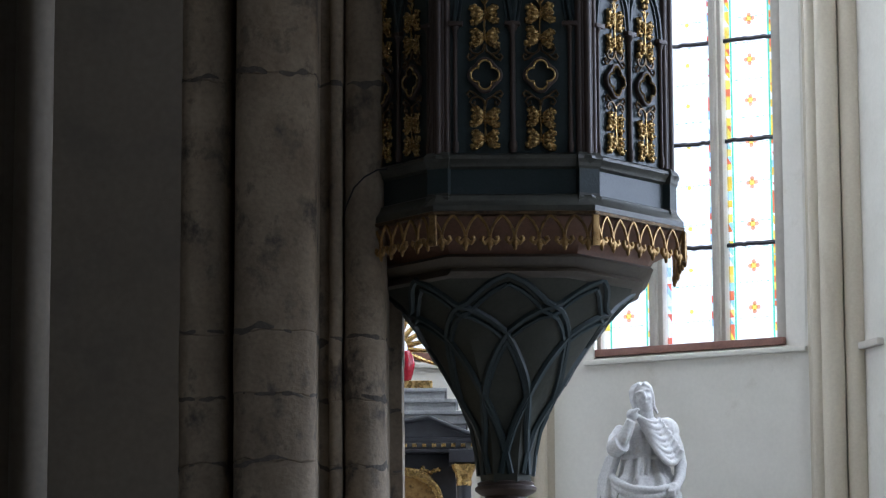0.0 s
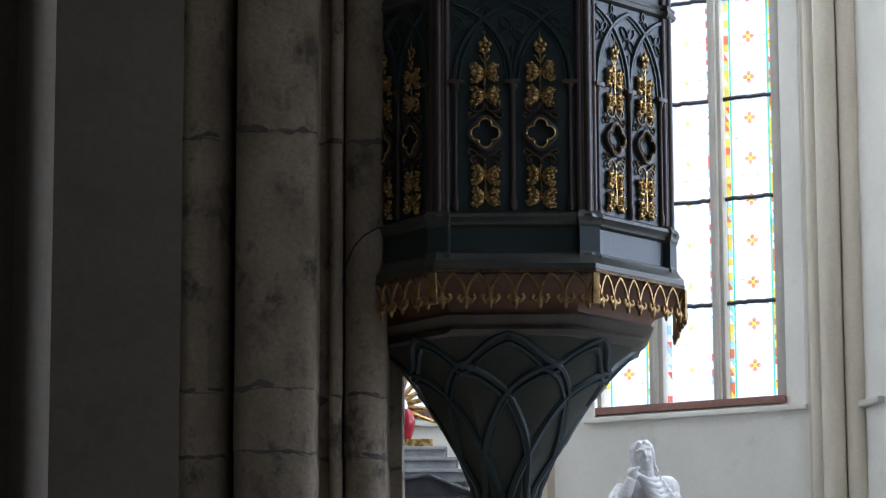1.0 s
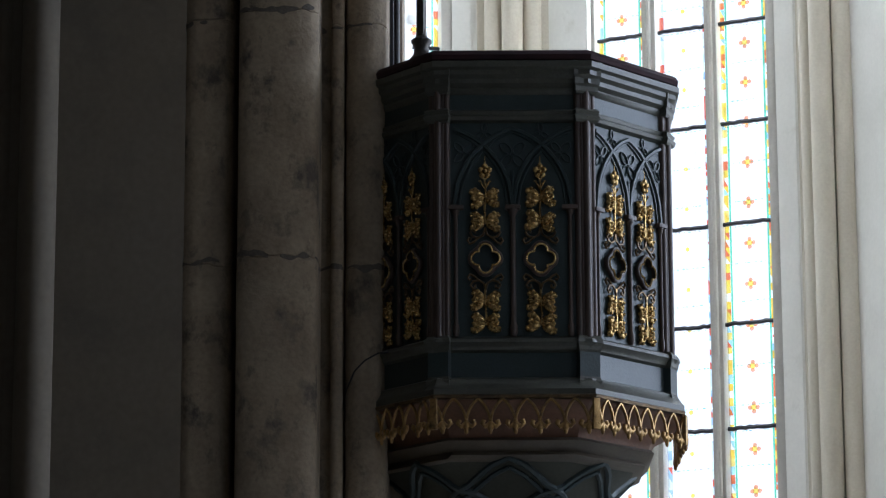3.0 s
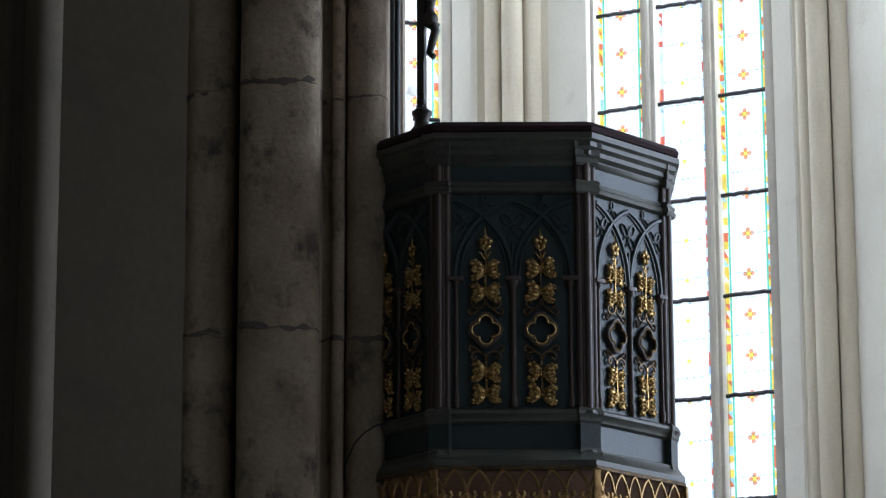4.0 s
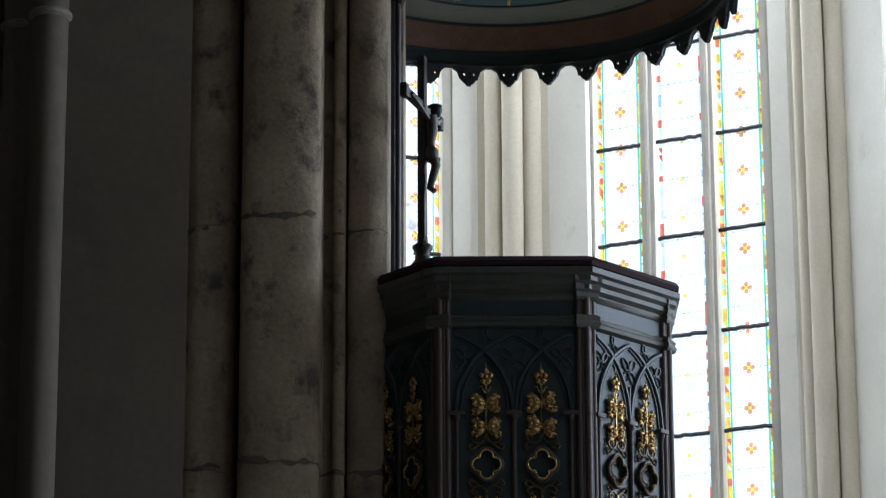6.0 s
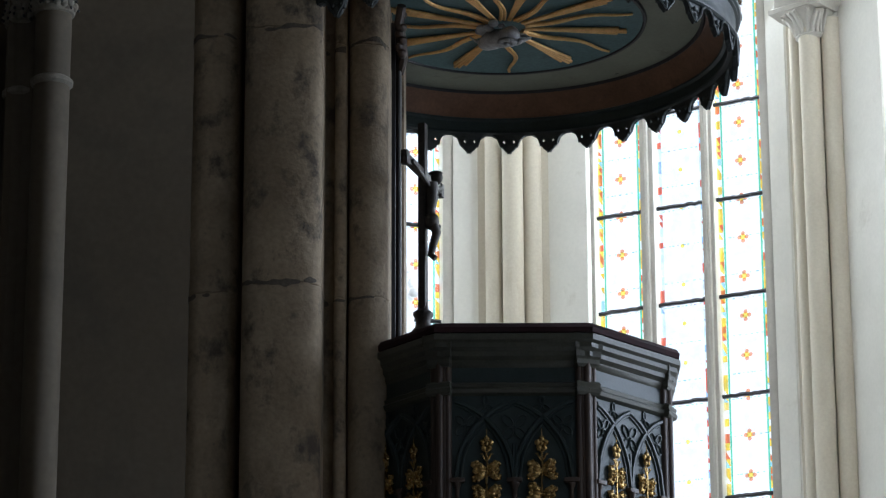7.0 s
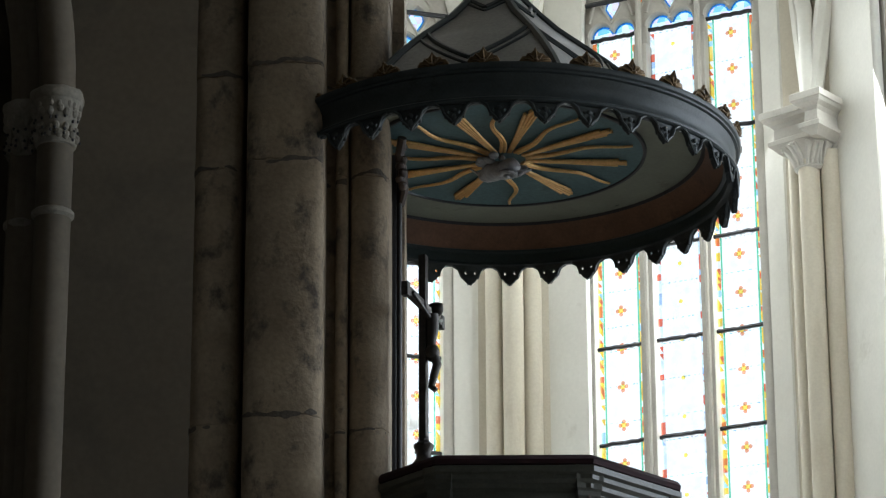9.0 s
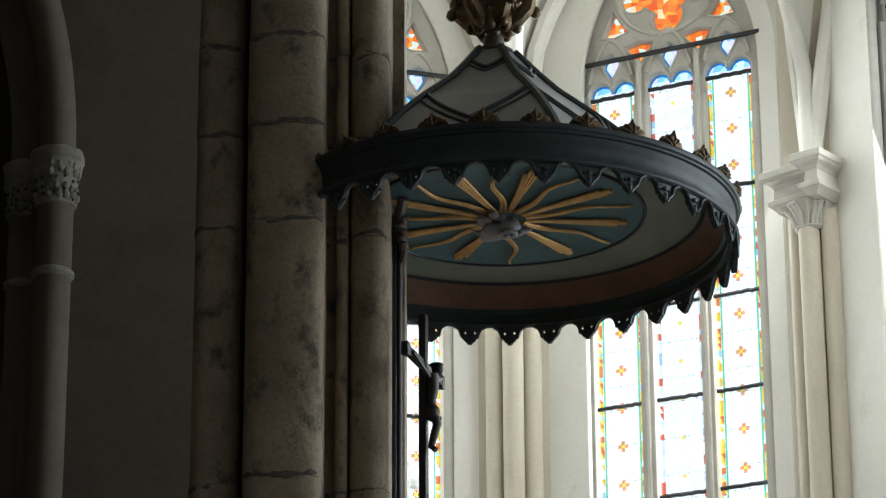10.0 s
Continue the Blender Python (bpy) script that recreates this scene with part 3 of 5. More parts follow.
# the ribs spring from the capitals of the wall shafts
SPRING = {1: Vector((3.40, 27.46, 12.93)), 2: Vector((0.68, 28.78, 12.93))}
for k, c in enumerate(CORNERS[:4]):
    pts = [SPRING[k], SPRING[k] + Vector((-0.02, -0.03, 0.45))] if k in SPRING else []
    pts += [web_point(c, c, 0.0, j / 16) + Vector((0, -0.04, -0.08)) for j in range(len(pts) // 2, 17)]
    tagged(new("trim_rib", mesh_of("trim_rib", tube(bmesh.new(), pts, 0.075, 10), PLASTER, 40)), "cream stone vault rib", "vault rib", kind="structure")
for k, (a, b) in enumerate(zip(CORNERS, CORNERS[1:])):
    lo, hi = (2 if k in SPRING else 0), (23 if k + 1 in SPRING else 25)
    pts = ([SPRING[k]] if k in SPRING else []) + [web_point(a, b, i / 24, 0.0) + Vector((0, -0.12, -0.05)) for i in range(lo, hi)] + ([SPRING[k + 1]] if k + 1 in SPRING else [])
    tagged(new("trim_wall_rib", mesh_of("trim_wall_rib", tube(bmesh.new(), pts, 0.09, 8), PLASTER, 40)), "cream stone wall arch rib", "vault rib", kind="structure")

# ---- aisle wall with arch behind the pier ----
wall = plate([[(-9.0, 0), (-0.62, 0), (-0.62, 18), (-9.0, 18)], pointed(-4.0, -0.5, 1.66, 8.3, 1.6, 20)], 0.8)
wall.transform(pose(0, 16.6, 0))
tagged(new("wall_arcade", mesh_of("wall_arcade", wall, DIMWALL)), "grey plaster wall pierced by a tall pointed arch", "wall", kind="structure")
slab("wall_chapel", "dark plaster wall deep behind the arch", -9, -1.0, 19.2, 19.6, 0, 18, DIMWALL)

# added out of view to keep daylight off the recess behind the arch
slab("wall_chapel_side", "dark plaster side wall of the chapel", -1.3, -1.0, 17.0, 19.2, 0, 18, DIMWALL)


def arch_order(cx, half, spring, over, y, r, name, label):
    """One colonnette of the arch: shaft, capital with pierced leaves, and the roll that carries on round the arch."""
    s = thing(name, label, "column", group="colonnettes of the arch")
    x = cx + half
    # shaft and roll share the wall's tone, darkened for the dim side
    part("shaft", lathe(bmesh.new(), [(r * 1.6, 0), (r * 1.6, 0.4), (r, 0.6), (r, spring - 0.24)], 20, at=(x, y)), DIMWALL, s)
    part("necking", lathe(bmesh.new(), [(r, spring - 0.70), (r * 1.18, spring - 0.685), (r * 1.18, spring - 0.665), (r, spring - 0.65)], 20, at=(x, y)), CARVED, s)
    prof = [(r * 1.0, spring - 0.66), (r * 0.86, spring - 0.62), (r * 0.86, spring - 0.30), (r * 1.12, spring - 0.285), (r * 1.2, spring - 0.26), (r * 1.1, spring - 0.24), (r * 1.05, spring - 0.2), (r * 1.35, spring - 0.09), (r * 1.45, spring - 0.04)]
    part("capital", lathe(bmesh.new(), prof, 20, at=(x, y)), CARVED, s, "weathered carved stone capital")
    oct_ = [(r * 1.40, spring - 0.045), (r * 1.56, spring - 0.02), (r * 1.56, spring + 0.01), (r * 1.4, spring + 0.03)]
    part("abacus", lathe(bmesh.new(), oct_, 8, math.pi / 8, at=(x, y)), CARVED, s)
    bm, holes_ = bmesh.new(), bmesh.new()
    rnd = random.Random(int(r * 1000))
    for k in range(8):
        a = math.pi + math.pi * (k + 0.5) / 8
        for dz, q, w in ((-0.245, 1.12, 0.26), (-0.205, 1.08, 0.20), (-0.105, 1.2, 0.24), (-0.07, 1.28, 0.18)):
            da = rnd.uniform(-0.1, 0.1)
            blob(bm, (x + r * q * math.cos(a + da), y + r * q * math.sin(a + da), spring + dz + rnd.uniform(-0.01, 0.01)), (r * w, r * w, 0.028), 8, 6)
        # no holes are cut: black dots give the shade inside drilled ones
        for dz, q in ((-0.225, 1.30), (-0.26, 1.34), (-0.15, 1.22), (-0.42, 0.87), (-0.36, 0.87)):
            da = rnd.uniform(-0.15, 0.15)
            blob(holes_, (x + r * q * math.cos(a + da), y + r * q * math.sin(a + da), spring + dz + rnd.uniform(-0.015, 0.015)), (0.0085, 0.0085, 0.010), 6, 4)
    leaves = part("capital_leaves", bm, CARVED, s)
    tagged(part("drill_holes", holes_, BLACKWOOD, leaves, "black dots for the shade inside drilled holes in the carving"), kind="stuff")
    rr = half + over
    pts = []
    for i in range(25):
        a = radians(62 * i / 24)
        pts.append((cx - over + rr * math.cos(a), y, spring + 0.03 + rr * math.sin(a)))
    part("arch_roll", tube(bmesh.new(), pts, r, 14), DIMWALL, s)
    return s


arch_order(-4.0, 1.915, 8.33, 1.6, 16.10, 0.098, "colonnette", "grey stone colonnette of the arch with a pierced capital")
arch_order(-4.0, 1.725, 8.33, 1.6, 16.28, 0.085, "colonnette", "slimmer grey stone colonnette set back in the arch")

# ---- the pier ----
def pier_profile():
    """Plan of the clustered pier, from its far left round the front to its right flank."""
    pts = [(-1.13, 14.6), (-1.13, 13.86)]
    def bulge(cx, cy, rx, ry, a0, a1, n, power=0.78):
        for i in range(n + 1):
            a = radians(a0 + (a1 - a0) * i / n)
            pts.append((cx + rx * math.cos(a), cy - ry * abs(math.sin(a)) ** power))
    bulge(-1.012, 13.56, 0.108, 0.09, 190, 350, 18, 0.6)
    pts.extend([(-0.899, 13.76), (-0.888, 13.76)])
    bulge(-0.708, 13.45, 0.174, 0.12, 190, 356, 30, 0.5)
    pts.extend([(-0.529, 13.63), (-0.488, 13.635), (-0.486, 13.60)])
    bulge(-0.458, 13.60, 0.028, 0.03, 200, 345, 6)
    pts.append((-0.428, 13.74))
    bulge(-0.335, 13.67, 0.092, 0.12, 185, 360, 16)
    pts.extend([(-0.235, 14.0), (-0.182, 14.02), (-0.178, 14.6)])
    return pts


PLAN = pier_profile()
COURSES = [0, 0.6, 1.25, 1.9, 2.42, 2.95, 3.23, 3.50, 4.60, 5.69, 6.885, 7.347, 7.786, 8.45, 9.2, 10.2, 11.4, 12.6, 14.0, 15.4, 16.8, 18.0]
pier = thing("pier", "clustered grey limestone pier with stained joints", "pier", kind="structure")
cx, cy = -0.66, 14.1
for z0, z1 in zip(COURSES, COURSES[1:]):
    def ring(z, k):
        joint = z0 if z - z0 < z1 - z else z1
        near = max(0.0, 1 - abs(z - joint) / 0.05)
        return [(x + (cx - x) * k, y + (cy - y) * k, z + 0.016 * near * (noise.noise((x * 9, y * 9, joint * 3)) + 0.6 * noise.noise((x * 31, y * 31, joint * 3)))) for x, y in PLAN]
    rnd = random.Random(int(z0 * 10))
    dx, dy = rnd.uniform(-0.003, 0.003), rnd.uniform(-0.003, 0.003)
    g = 0.006
    n = max(2, int((z1 - z0) / 0.3))
    rings = [ring(z0, 0.008), ring(z0 + 0.0015, 0.004), ring(z0 + g, 0.0015)] + [ring(z0 + g + (z1 - z0 - 2 * g) * i / n, 0.0) for i in range(n + 1)] + [ring(z1 - g, 0.0015), ring(z1 - 0.0015, 0.004), ring(z1, 0.008)]
    part("stone_course", moved(loft(bmesh.new(), rings), pose(dx, dy, 0)), PIER, pier, smooth=35)

# ragged dark mortar and soot along the joints
MORTAR = surface("sooty_mortar", ((0.085, 0.073, 0.058), (0.15, 0.128, 0.10)), 0.95, 12, 80, 0.5)
fine = []
for (x0, y0), (x1, y1) in zip(PLAN, PLAN[1:]):
    n = max(1, int(math.hypot(x1 - x0, y1 - y0) / 0.006))
    fine += [(x0 + (x1 - x0) * i / n, y0 + (y1 - y0) * i / n) for i in range(n)]
for z in COURSES[3:-2]:
    bm, last = bmesh.new(), None
    for i, (x, y) in enumerate(fine):
        run = i * 0.006
        mid = z + 0.040 * noise.noise((run * 5.5, z * 5, 0)) + 0.016 * noise.noise((run * 19, z * 5, 3))
        w_ = 0.007 + 0.016 * noise.noise((run * 7, z * 9, 5)) + 0.012 * noise.noise((run * 34, z * 9, 8))
        x, y = x + (x - cx) * 0.004, y + (y - cy) * 0.004
        edge = (bm.verts.new((x, y, mid - w_)), bm.verts.new((x, y, mid + w_))) if w_ > 0.003 else None
        if edge and last:
            bm.faces.new((last[0], edge[0], edge[1], last[1]))
        last = edge
    if len(bm.faces):
        part("mortar_joint", bm, MORTAR, pier, "ragged sooty mortar joint", smooth=None)
    else:
        bm.free()

# ---- the pulpit ----
PX, PY = 0.285, 14.05
# plan of the pulpit for an apothem of one: a long front, shorter slanting sides
PLAN8 = [(x / 0.752, y / 0.752) for x, y in ((-0.68, -0.35), (-0.324, -0.780), (0.352, -0.780), (0.752, -0.346), (0.755, 0.26), (0.34, 0.74), (-0.33, 0.74), (-0.68, 0.30))]


def octo(bm, profile, cap=True):
    """Eight-sided rings of the pulpit's plan; profile: (apothem, z)."""
    return loft(bm, [[(a * x - 0.02 * (z < 3.76), a * y, z) for x, y in PLAN8] for a, z in profile], True, cap, cap)


def plan_point(u):
    """Point of the plan at side coordinate u: whole numbers are the middles of sides (0: front, 1: to its right), halves the corners."""
    k = math.floor(u + 0.5)
    p, q = Vector(PLAN8[(k + 1) % 8]), Vector(PLAN8[(k + 2) % 8])
    return p.lerp(q, u + 0.5 - k)


pulpit = thing("pulpit", "dark blue-green painted wooden Gothic pulpit with gilded carving", "pulpit", pose(PX, PY, 0))
A = 0.70
part("body", octo(bmesh.new(), [(A, 4.0), (A, 5.40)]), BLUEGREEN, pulpit)
part("cornice", octo(bmesh.new(), [(A, 5.30), (A + 0.012, 5.315), (A + 0.012, 5.33), (A + 0.03, 5.345), (A + 0.03, 5.365), (A + 0.045, 5.38), (A + 0.045, 5.40), (A + 0.06, 5.41), (A + 0.06, 5.435), (A + 0.05, 5.44)]), MOULD, pulpit, "stepped dull green cornice")
part("upper_moulding", octo(bmesh.new(), [(A, 5.175), (A + 0.02, 5.185), (A + 0.026, 5.20), (A + 0.014, 5.21), (A + 0.02, 5.225), (A, 5.235)]), MOULD, pulpit)
part("lower_moulding", octo(bmesh.new(), [(A, 4.175), (A + 0.016, 4.185), (A + 0.02, 4.20), (A + 0.035, 4.215), (A + 0.03, 4.23), (A, 4.245)]), MOULD, pulpit)
part("plinth", octo(bmesh.new(), [(A + 0.055, 3.985), (A + 0.055, 4.012), (A + 0.048, 4.02), (A + 0.03, 4.045), (A + 0.025, 4.06), (A, 4.07)]), MOULD, pulpit)
part("rail_cushion", octo(bmesh.new(), [(A - 0.12, 5.43), (A + 0.03, 5.435), (A + 0.055, 5.445), (A + 0.058, 5.465), (A + 0.045, 5.485), (A + 0.01, 5.497), (A - 0.1, 5.495)]), CLOTH, pulpit, "dark maroon velvet padding along the rail")
lip = part("lip", octo(bmesh.new(), [(A + 0.035, 3.970), (A + 0.057, 3.973), (A + 0.060, 3.985), (A + 0.055, 3.989)]), DARKGOLD, pulpit, "gilded edge strip with hanging fringe")
part("cove", octo(bmesh.new(), [(0.60, 3.815), (0.605, 3.84), (0.62, 3.88), (0.66, 3.93), (0.74, 3.968)]), COVE, pulpit, "rust-brown painted cove")
part("cone_moulding", octo(bmesh.new(), [(0.555, 3.735), (0.575, 3.745), (0.585, 3.76), (0.575, 3.775), (0.60, 3.79), (0.625, 3.815), (0.61, 3.83)]), OLIVEBROWN, pulpit, "olive-brown torus moulding")
CONE = [(0.112, 2.913), (0.128, 3.047), (0.150, 3.15), (0.178, 3.21), (0.212, 3.28), (0.255, 3.35), (0.300, 3.428), (0.368, 3.526), (0.426, 3.60), (0.485, 3.675), (0.565, 3.745)]
cone = part("cone", octo(bmesh.new(), CONE), GREYGREEN, pulpit, "concave grey-green base cone with interlaced ribs")
part("collar", lathe(bmesh.new(), [(0.085, 2.83), (0.096, 2.845), (0.09, 2.858), (0.118, 2.872), (0.134, 2.884), (0.136, 2.898), (0.122, 2.908), (0.125, 2.918), (0.112, 2.926)], 28, at=(-0.015, 0)), BROWN, pulpit, "turned wooden collar")
bm = bmesh.new()
rings = []
for i in range(60):
    z = 0.3 + 2.53 * i / 59
    rings.append([((0.088 + 0.012 * math.cos(8 * (a + z * 5))) * math.cos(a), (0.088 + 0.012 * math.cos(8 * (a + z * 5))) * math.sin(a), z) for a in [2 * math.pi * k / 48 for k in range(48)]])
loft(bm, rings)
part("column", bm, DULLGOLD, pulpit, "slender twisted gilded column")
part("column_base", lathe(bmesh.new(), [(0.22, 0), (0.22, 0.12), (0.16, 0.2), (0.17, 0.26), (0.1, 0.31)], 24), BROWN, pulpit)


def interp(table, z):
    for (a0, z0), (a1, z1) in zip(table, table[1:]):
        if z <= z1:
            return a0 + (a1 - a0) * (z - z0) / (z1 - z0)
    return table[-1][0]


def facet_radius(theta, sides):
    """Distance of a unit-apothem polygon's side in the direction theta (side centres at -90 degrees and on)."""
    step = 2 * math.pi / sides
    d = (theta + math.pi / 2 + step / 2) % step - step / 2
    return 1 / math.cos(d)


# interlaced ribs that wind down the cone, (sides passed, height)
NODES = [(0, 3.752), (0.14, 3.725), (0.28, 3.685), (0.40, 3.648), (0.5, 3.632), (0.62, 3.622), (0.8, 3.585), (1.0, 3.53), (1.25, 3.41), (1.5, 3.285), (1.75, 3.165), (2.0, 3.05), (2.2, 2.95)]


def rib_height(d):
    for (a0, z0), (a1, z1) in zip(NODES, NODES[1:]):
        if d <= a1:
            return z0 + (z1 - z0) * (d - a0) / (a1 - a0)
    return NODES[-1][1]


for k in range(-4, 5):
    for sign in (-1, 1):
        for name, drop, radius, d0, d1 in (("rib", 0.0, 0.015, 0.0, 2.2), ("rib_fillet", 0.036, 0.012, 0.0, 2.0)):
            pts = []
            for i in range(56):
                d = d0 + (d1 - d0) * i / 55
                u = k + sign * d
                z = rib_height(d) - drop
                if not -2.2 < u < 2.4 or z < 2.93:
                    continue
                p = plan_point(u) * (interp(CONE, z) + 0.003)
                pts.append((p.x - 0.02, p.y, z))
            if len(pts) > 5:
                part(name, tube(bmesh.new(), pts, radius, 6), BLUEGREEN, cone)


def face_pose8(k, out=A):
    """Local frame of side k: x along it, y into the pulpit, z up."""
    p, q = plan_point(k - 0.5) * out, plan_point(k + 0.5) * out
    mid, d = (p + q) / 2, q - p
    return Matrix.Translation((mid.x, mid.y, 0)) @ Matrix.Rotation(math.atan2(d.y, d.x), 4, "Z")


def side_length(k, out=A):
    return (plan_point(k + 0.5) - plan_point(k - 0.5)).length * out


def three_leaf(sx):
    """A carved gilded leaf: three rounded, cupped lobes with notched rims and a berry on each."""
    bm = bmesh.new()
    for ang, off, ln, wd in ((44, 0.039, 0.031, 0.0185), (-44, 0.040, 0.032, 0.019), (0, 0.026, 0.026, 0.016)):
        cx_, cz_ = 0.004 + off * math.cos(radians(ang)), off * math.sin(radians(ang)) * 0.85
        blob(bm, (sx * cx_, -0.008, cz_), (ln, 0.010, wd), 9, 6, Matrix.Rotation(radians(-ang * sx) + (math.pi if sx < 0 else 0), 4, "Y"))
        # a crease pair and a berry on each lobe
        ux, uz = math.cos(radians(ang)), math.sin(radians(ang))
        for side in (-1, 1):
            blob(bm, (sx * (cx_ + 0.5 * ln * ux - side * 0.55 * wd * uz), -0.013, cz_ + 0.5 * ln * uz + side * 0.55 * wd * ux), (0.0085, 0.009, 0.0085), 7, 5)
        if ln > 0.02:
            blob(bm, (sx * (cx_ - 0.2 * ln * ux), -0.019, cz_ - 0.2 * ln * uz), (0.0085, 0.007, 0.0085), 8, 6)
    tube(bm, [(0, -0.006, 0), (sx * 0.02, -0.012, 0.004), (sx * 0.05, -0.014, 0.002)], 0.006, 6)
    return mesh_of("gilded_leaf", bm, GOLD, 60)


LEAF_L, LEAF_R = three_leaf(-1), three_leaf(1)
bm = bmesh.new()
for q in range(5):
    a = radians(90 + 72 * q)
    blob(bm, (0.019 * math.cos(a), -0.010, 0.005 + 0.021 * math.sin(a)), (0.0145, 0.009, 0.0145), 9, 6)
blob(bm, (0, -0.018, 0.005), (0.009, 0.008, 0.009), 8, 6)
for sx in (-1, 1):
    tube(bm, [(0, -0.006, -0.03), (sx * 0.012, -0.009, -0.022), (sx * 0.024, -0.010, -0.010)], 0.004, 5)
tube(bm, [(0, -0.008, 0.03), (0, -0.01, 0.05), (0, -0.008, 0.075)], 0.004, 6, taper=lambda q: 1 - 0.8 * q)
FINIAL = mesh_of("finial_flower", bm, GOLD, 60)
four = []
outer_four = []
for q in range(4):
    a = 90 * q
    four += arc(0.034 * math.cos(radians(a)), 0.034 * math.sin(radians(a)), 0.029, a - 100, a + 100, 9)
    outer_four += arc(0.036 * math.cos(radians(a)), 0.036 * math.sin(radians(a)), 0.042, a - 62, a + 62, 9)
ringm = plate([outer_four, four], 0.024, 0.006, 1)
QUATRE = mesh_of("quatrefoil_ring", ringm, BROWN, 40)
bm = bmesh.new()
tube(bm, [(x, -0.02, z) for x, z in four + four[:1]], 0.0045, 5)
QUATRE_EDGE = mesh_of("quatrefoil_edge", bm, GOLD, 60)
def scroll(sx, sz):
    bm = bmesh.new()
    pts = [(sx * x, -0.008, sz * z) for x, z in ((0.0, 0.135), (0.008, 0.105), (0.03, 0.092), (0.055, 0.098), (0.066, 0.115), (0.056, 0.128), (0.044, 0.122), (0.046, 0.112))]
    tube(bm, pts, 0.0055, 6)
    pts = [(sx * x, -0.006, sz * z) for x, z in ((0.030, 0.093), (0.05, 0.074), (0.068, 0.066), (0.078, 0.08), (0.070, 0.092), (0.062, 0.086))]
    tube(bm, pts, 0.0055, 6)
    return mesh_of("scroll_work", bm, DARKGOLD, 60)


SCROLLS = [scroll(sx, sz) for sx in (-1, 1) for sz in (-1, 1)]
bm = bmesh.new()
tube(bm, [(0, -0.008, 0.32), (0.003, -0.008, 0.25), (-0.002, -0.008, 0.2), (0.0, -0.008, 0.13)], 0.0055, 6)
for sx in (-1, 1):
    tube(bm, [(0, -0.008, 0.285), (sx * 0.012, -0.01, 0.30), (sx * 0.02, -0.012, 0.318), (sx * 0.028, -0.01, 0.315)], 0.004, 5)
STEM = mesh_of("gilded_stem", bm, GOLD, 60)
bm = tube(bmesh.new(), [(0, -0.008, -0.13), (-0.003, -0.008, -0.2), (0.002, -0.008, -0.26), (0, -0.008, -0.31)], 0.0055, 6)
LOWSTEM = mesh_of("lower_stem", bm, GOLD, 60)


def arc_rib(bm, s0, sign, lim, width=0.011):
    r, pts = 0.364, []
    for i in range(17):
        x = lim * i / 16
        z = 4.80 + math.sqrt(max(0, r * r - (r - x) ** 2))
        pts.append((s0 + sign * x, -0.006, z))
    pts = [p for p in pts if abs(p[0]) <= 0.262 and p[2] < 5.178]
    tube(bm, pts, width, 6)
    inner = [(x + sign * 0.02, y + 0.004, z - 0.006) for x, y, z in pts]
    tube(bm, [p for p in inner if abs(p[0]) <= 0.262], width * 0.55, 6)


def petal_flower(bm, cx, cz, size, n=4, turn=45):
    for q in range(n):
        a = radians(turn + 360 / n * q)
        ux, uz = math.cos(a), math.sin(a)
        pts = []
        for i in range(11):
            b = 2 * math.pi * i / 10
            along, across = size * (0.55 + 0.45 * math.cos(b)), size * 0.26 * math.sin(b)
            pts.append((cx + ux * along - uz * across, -0.004, cz + uz * along + ux * across))
        tube(bm, pts, 0.0045, 5)


for k in (-1, 0, 1):
    m = face_pose8(k) @ Matrix.Diagonal((side_length(k) * 1.53, 1, 1, 1))
    bm = bmesh.new()
    for s0, sign, lim in ((-0.26, 1, 0.262), (0.26, -1, 0.262), (0.0, 1, 0.262), (0.0, -1, 0.262)):
        arc_rib(bm, s0, sign, lim)
    petal_flower(bm, 0.0, 5.035, 0.072)
    tube(bm, [(0, -0.004, 4.965), (0.0, -0.004, 4.90), (0, -0.004, 4.86)], 0.008, 6)
    for sx in (-1, 1):
        petal_flower(bm, sx * 0.215, 5.045, 0.058)
        petal_flower(bm, sx * 0.125, 5.132, 0.042, 3, 90)
    panel = part("panel_tracery", moved(bm, m), BLUEGREEN, pulpit, "interlaced arches carved on the panel")
    for s, r in ((-0.252, 0.009), (0.0, 0.012), (0.252, 0.009)):
        bm = lathe(bmesh.new(), [(r, 4.245), (r * 1.5, 4.26), (r * 1.5, 4.29), (r, 4.30), (r, 4.765), (r * 1.5, 4.775), (r * 2.0, 4.79), (r * 1.9, 4.805), (r * 1.2, 4.815)], 12)
        part("colonnette", moved(bm, m @ pose(s, -0.006, 0)), BROWN, panel, "thin brown colonnette with a knob")
        part("bracket", moved(boxed(s - 0.034, s + 0.034, -0.028, 0.004, 4.792, 4.812, bevel=0.005), m), BROWN, panel)
    for s in (-0.122, 0.122):
        for z in (4.845, 4.742, 4.397, 4.300):
            for me, sx in ((LEAF_L, -1), (LEAF_R, 1)):
                o = part("gilded_leaf", me, None, panel)
                o.matrix_basis = m @ pose(s - sx * 0.006, 0, z, 0, random.uniform(-8, 8), 0) @ Matrix.Diagonal((random.uniform(1.20, 1.30), 1.1, random.uniform(0.88, 0.98), 1))
        for me, z in ((FINIAL, 4.955), (QUATRE, 4.578), (QUATRE_EDGE, 4.578), *((q, 4.578) for q in SCROLLS), (STEM, 4.60), (LOWSTEM, 4.60)):
            o = part(me.name.split(".")[0], me, None, panel)
            o.matrix_basis = m @ pose(s, -0.012 if me in (QUATRE,) else -0.004, z)

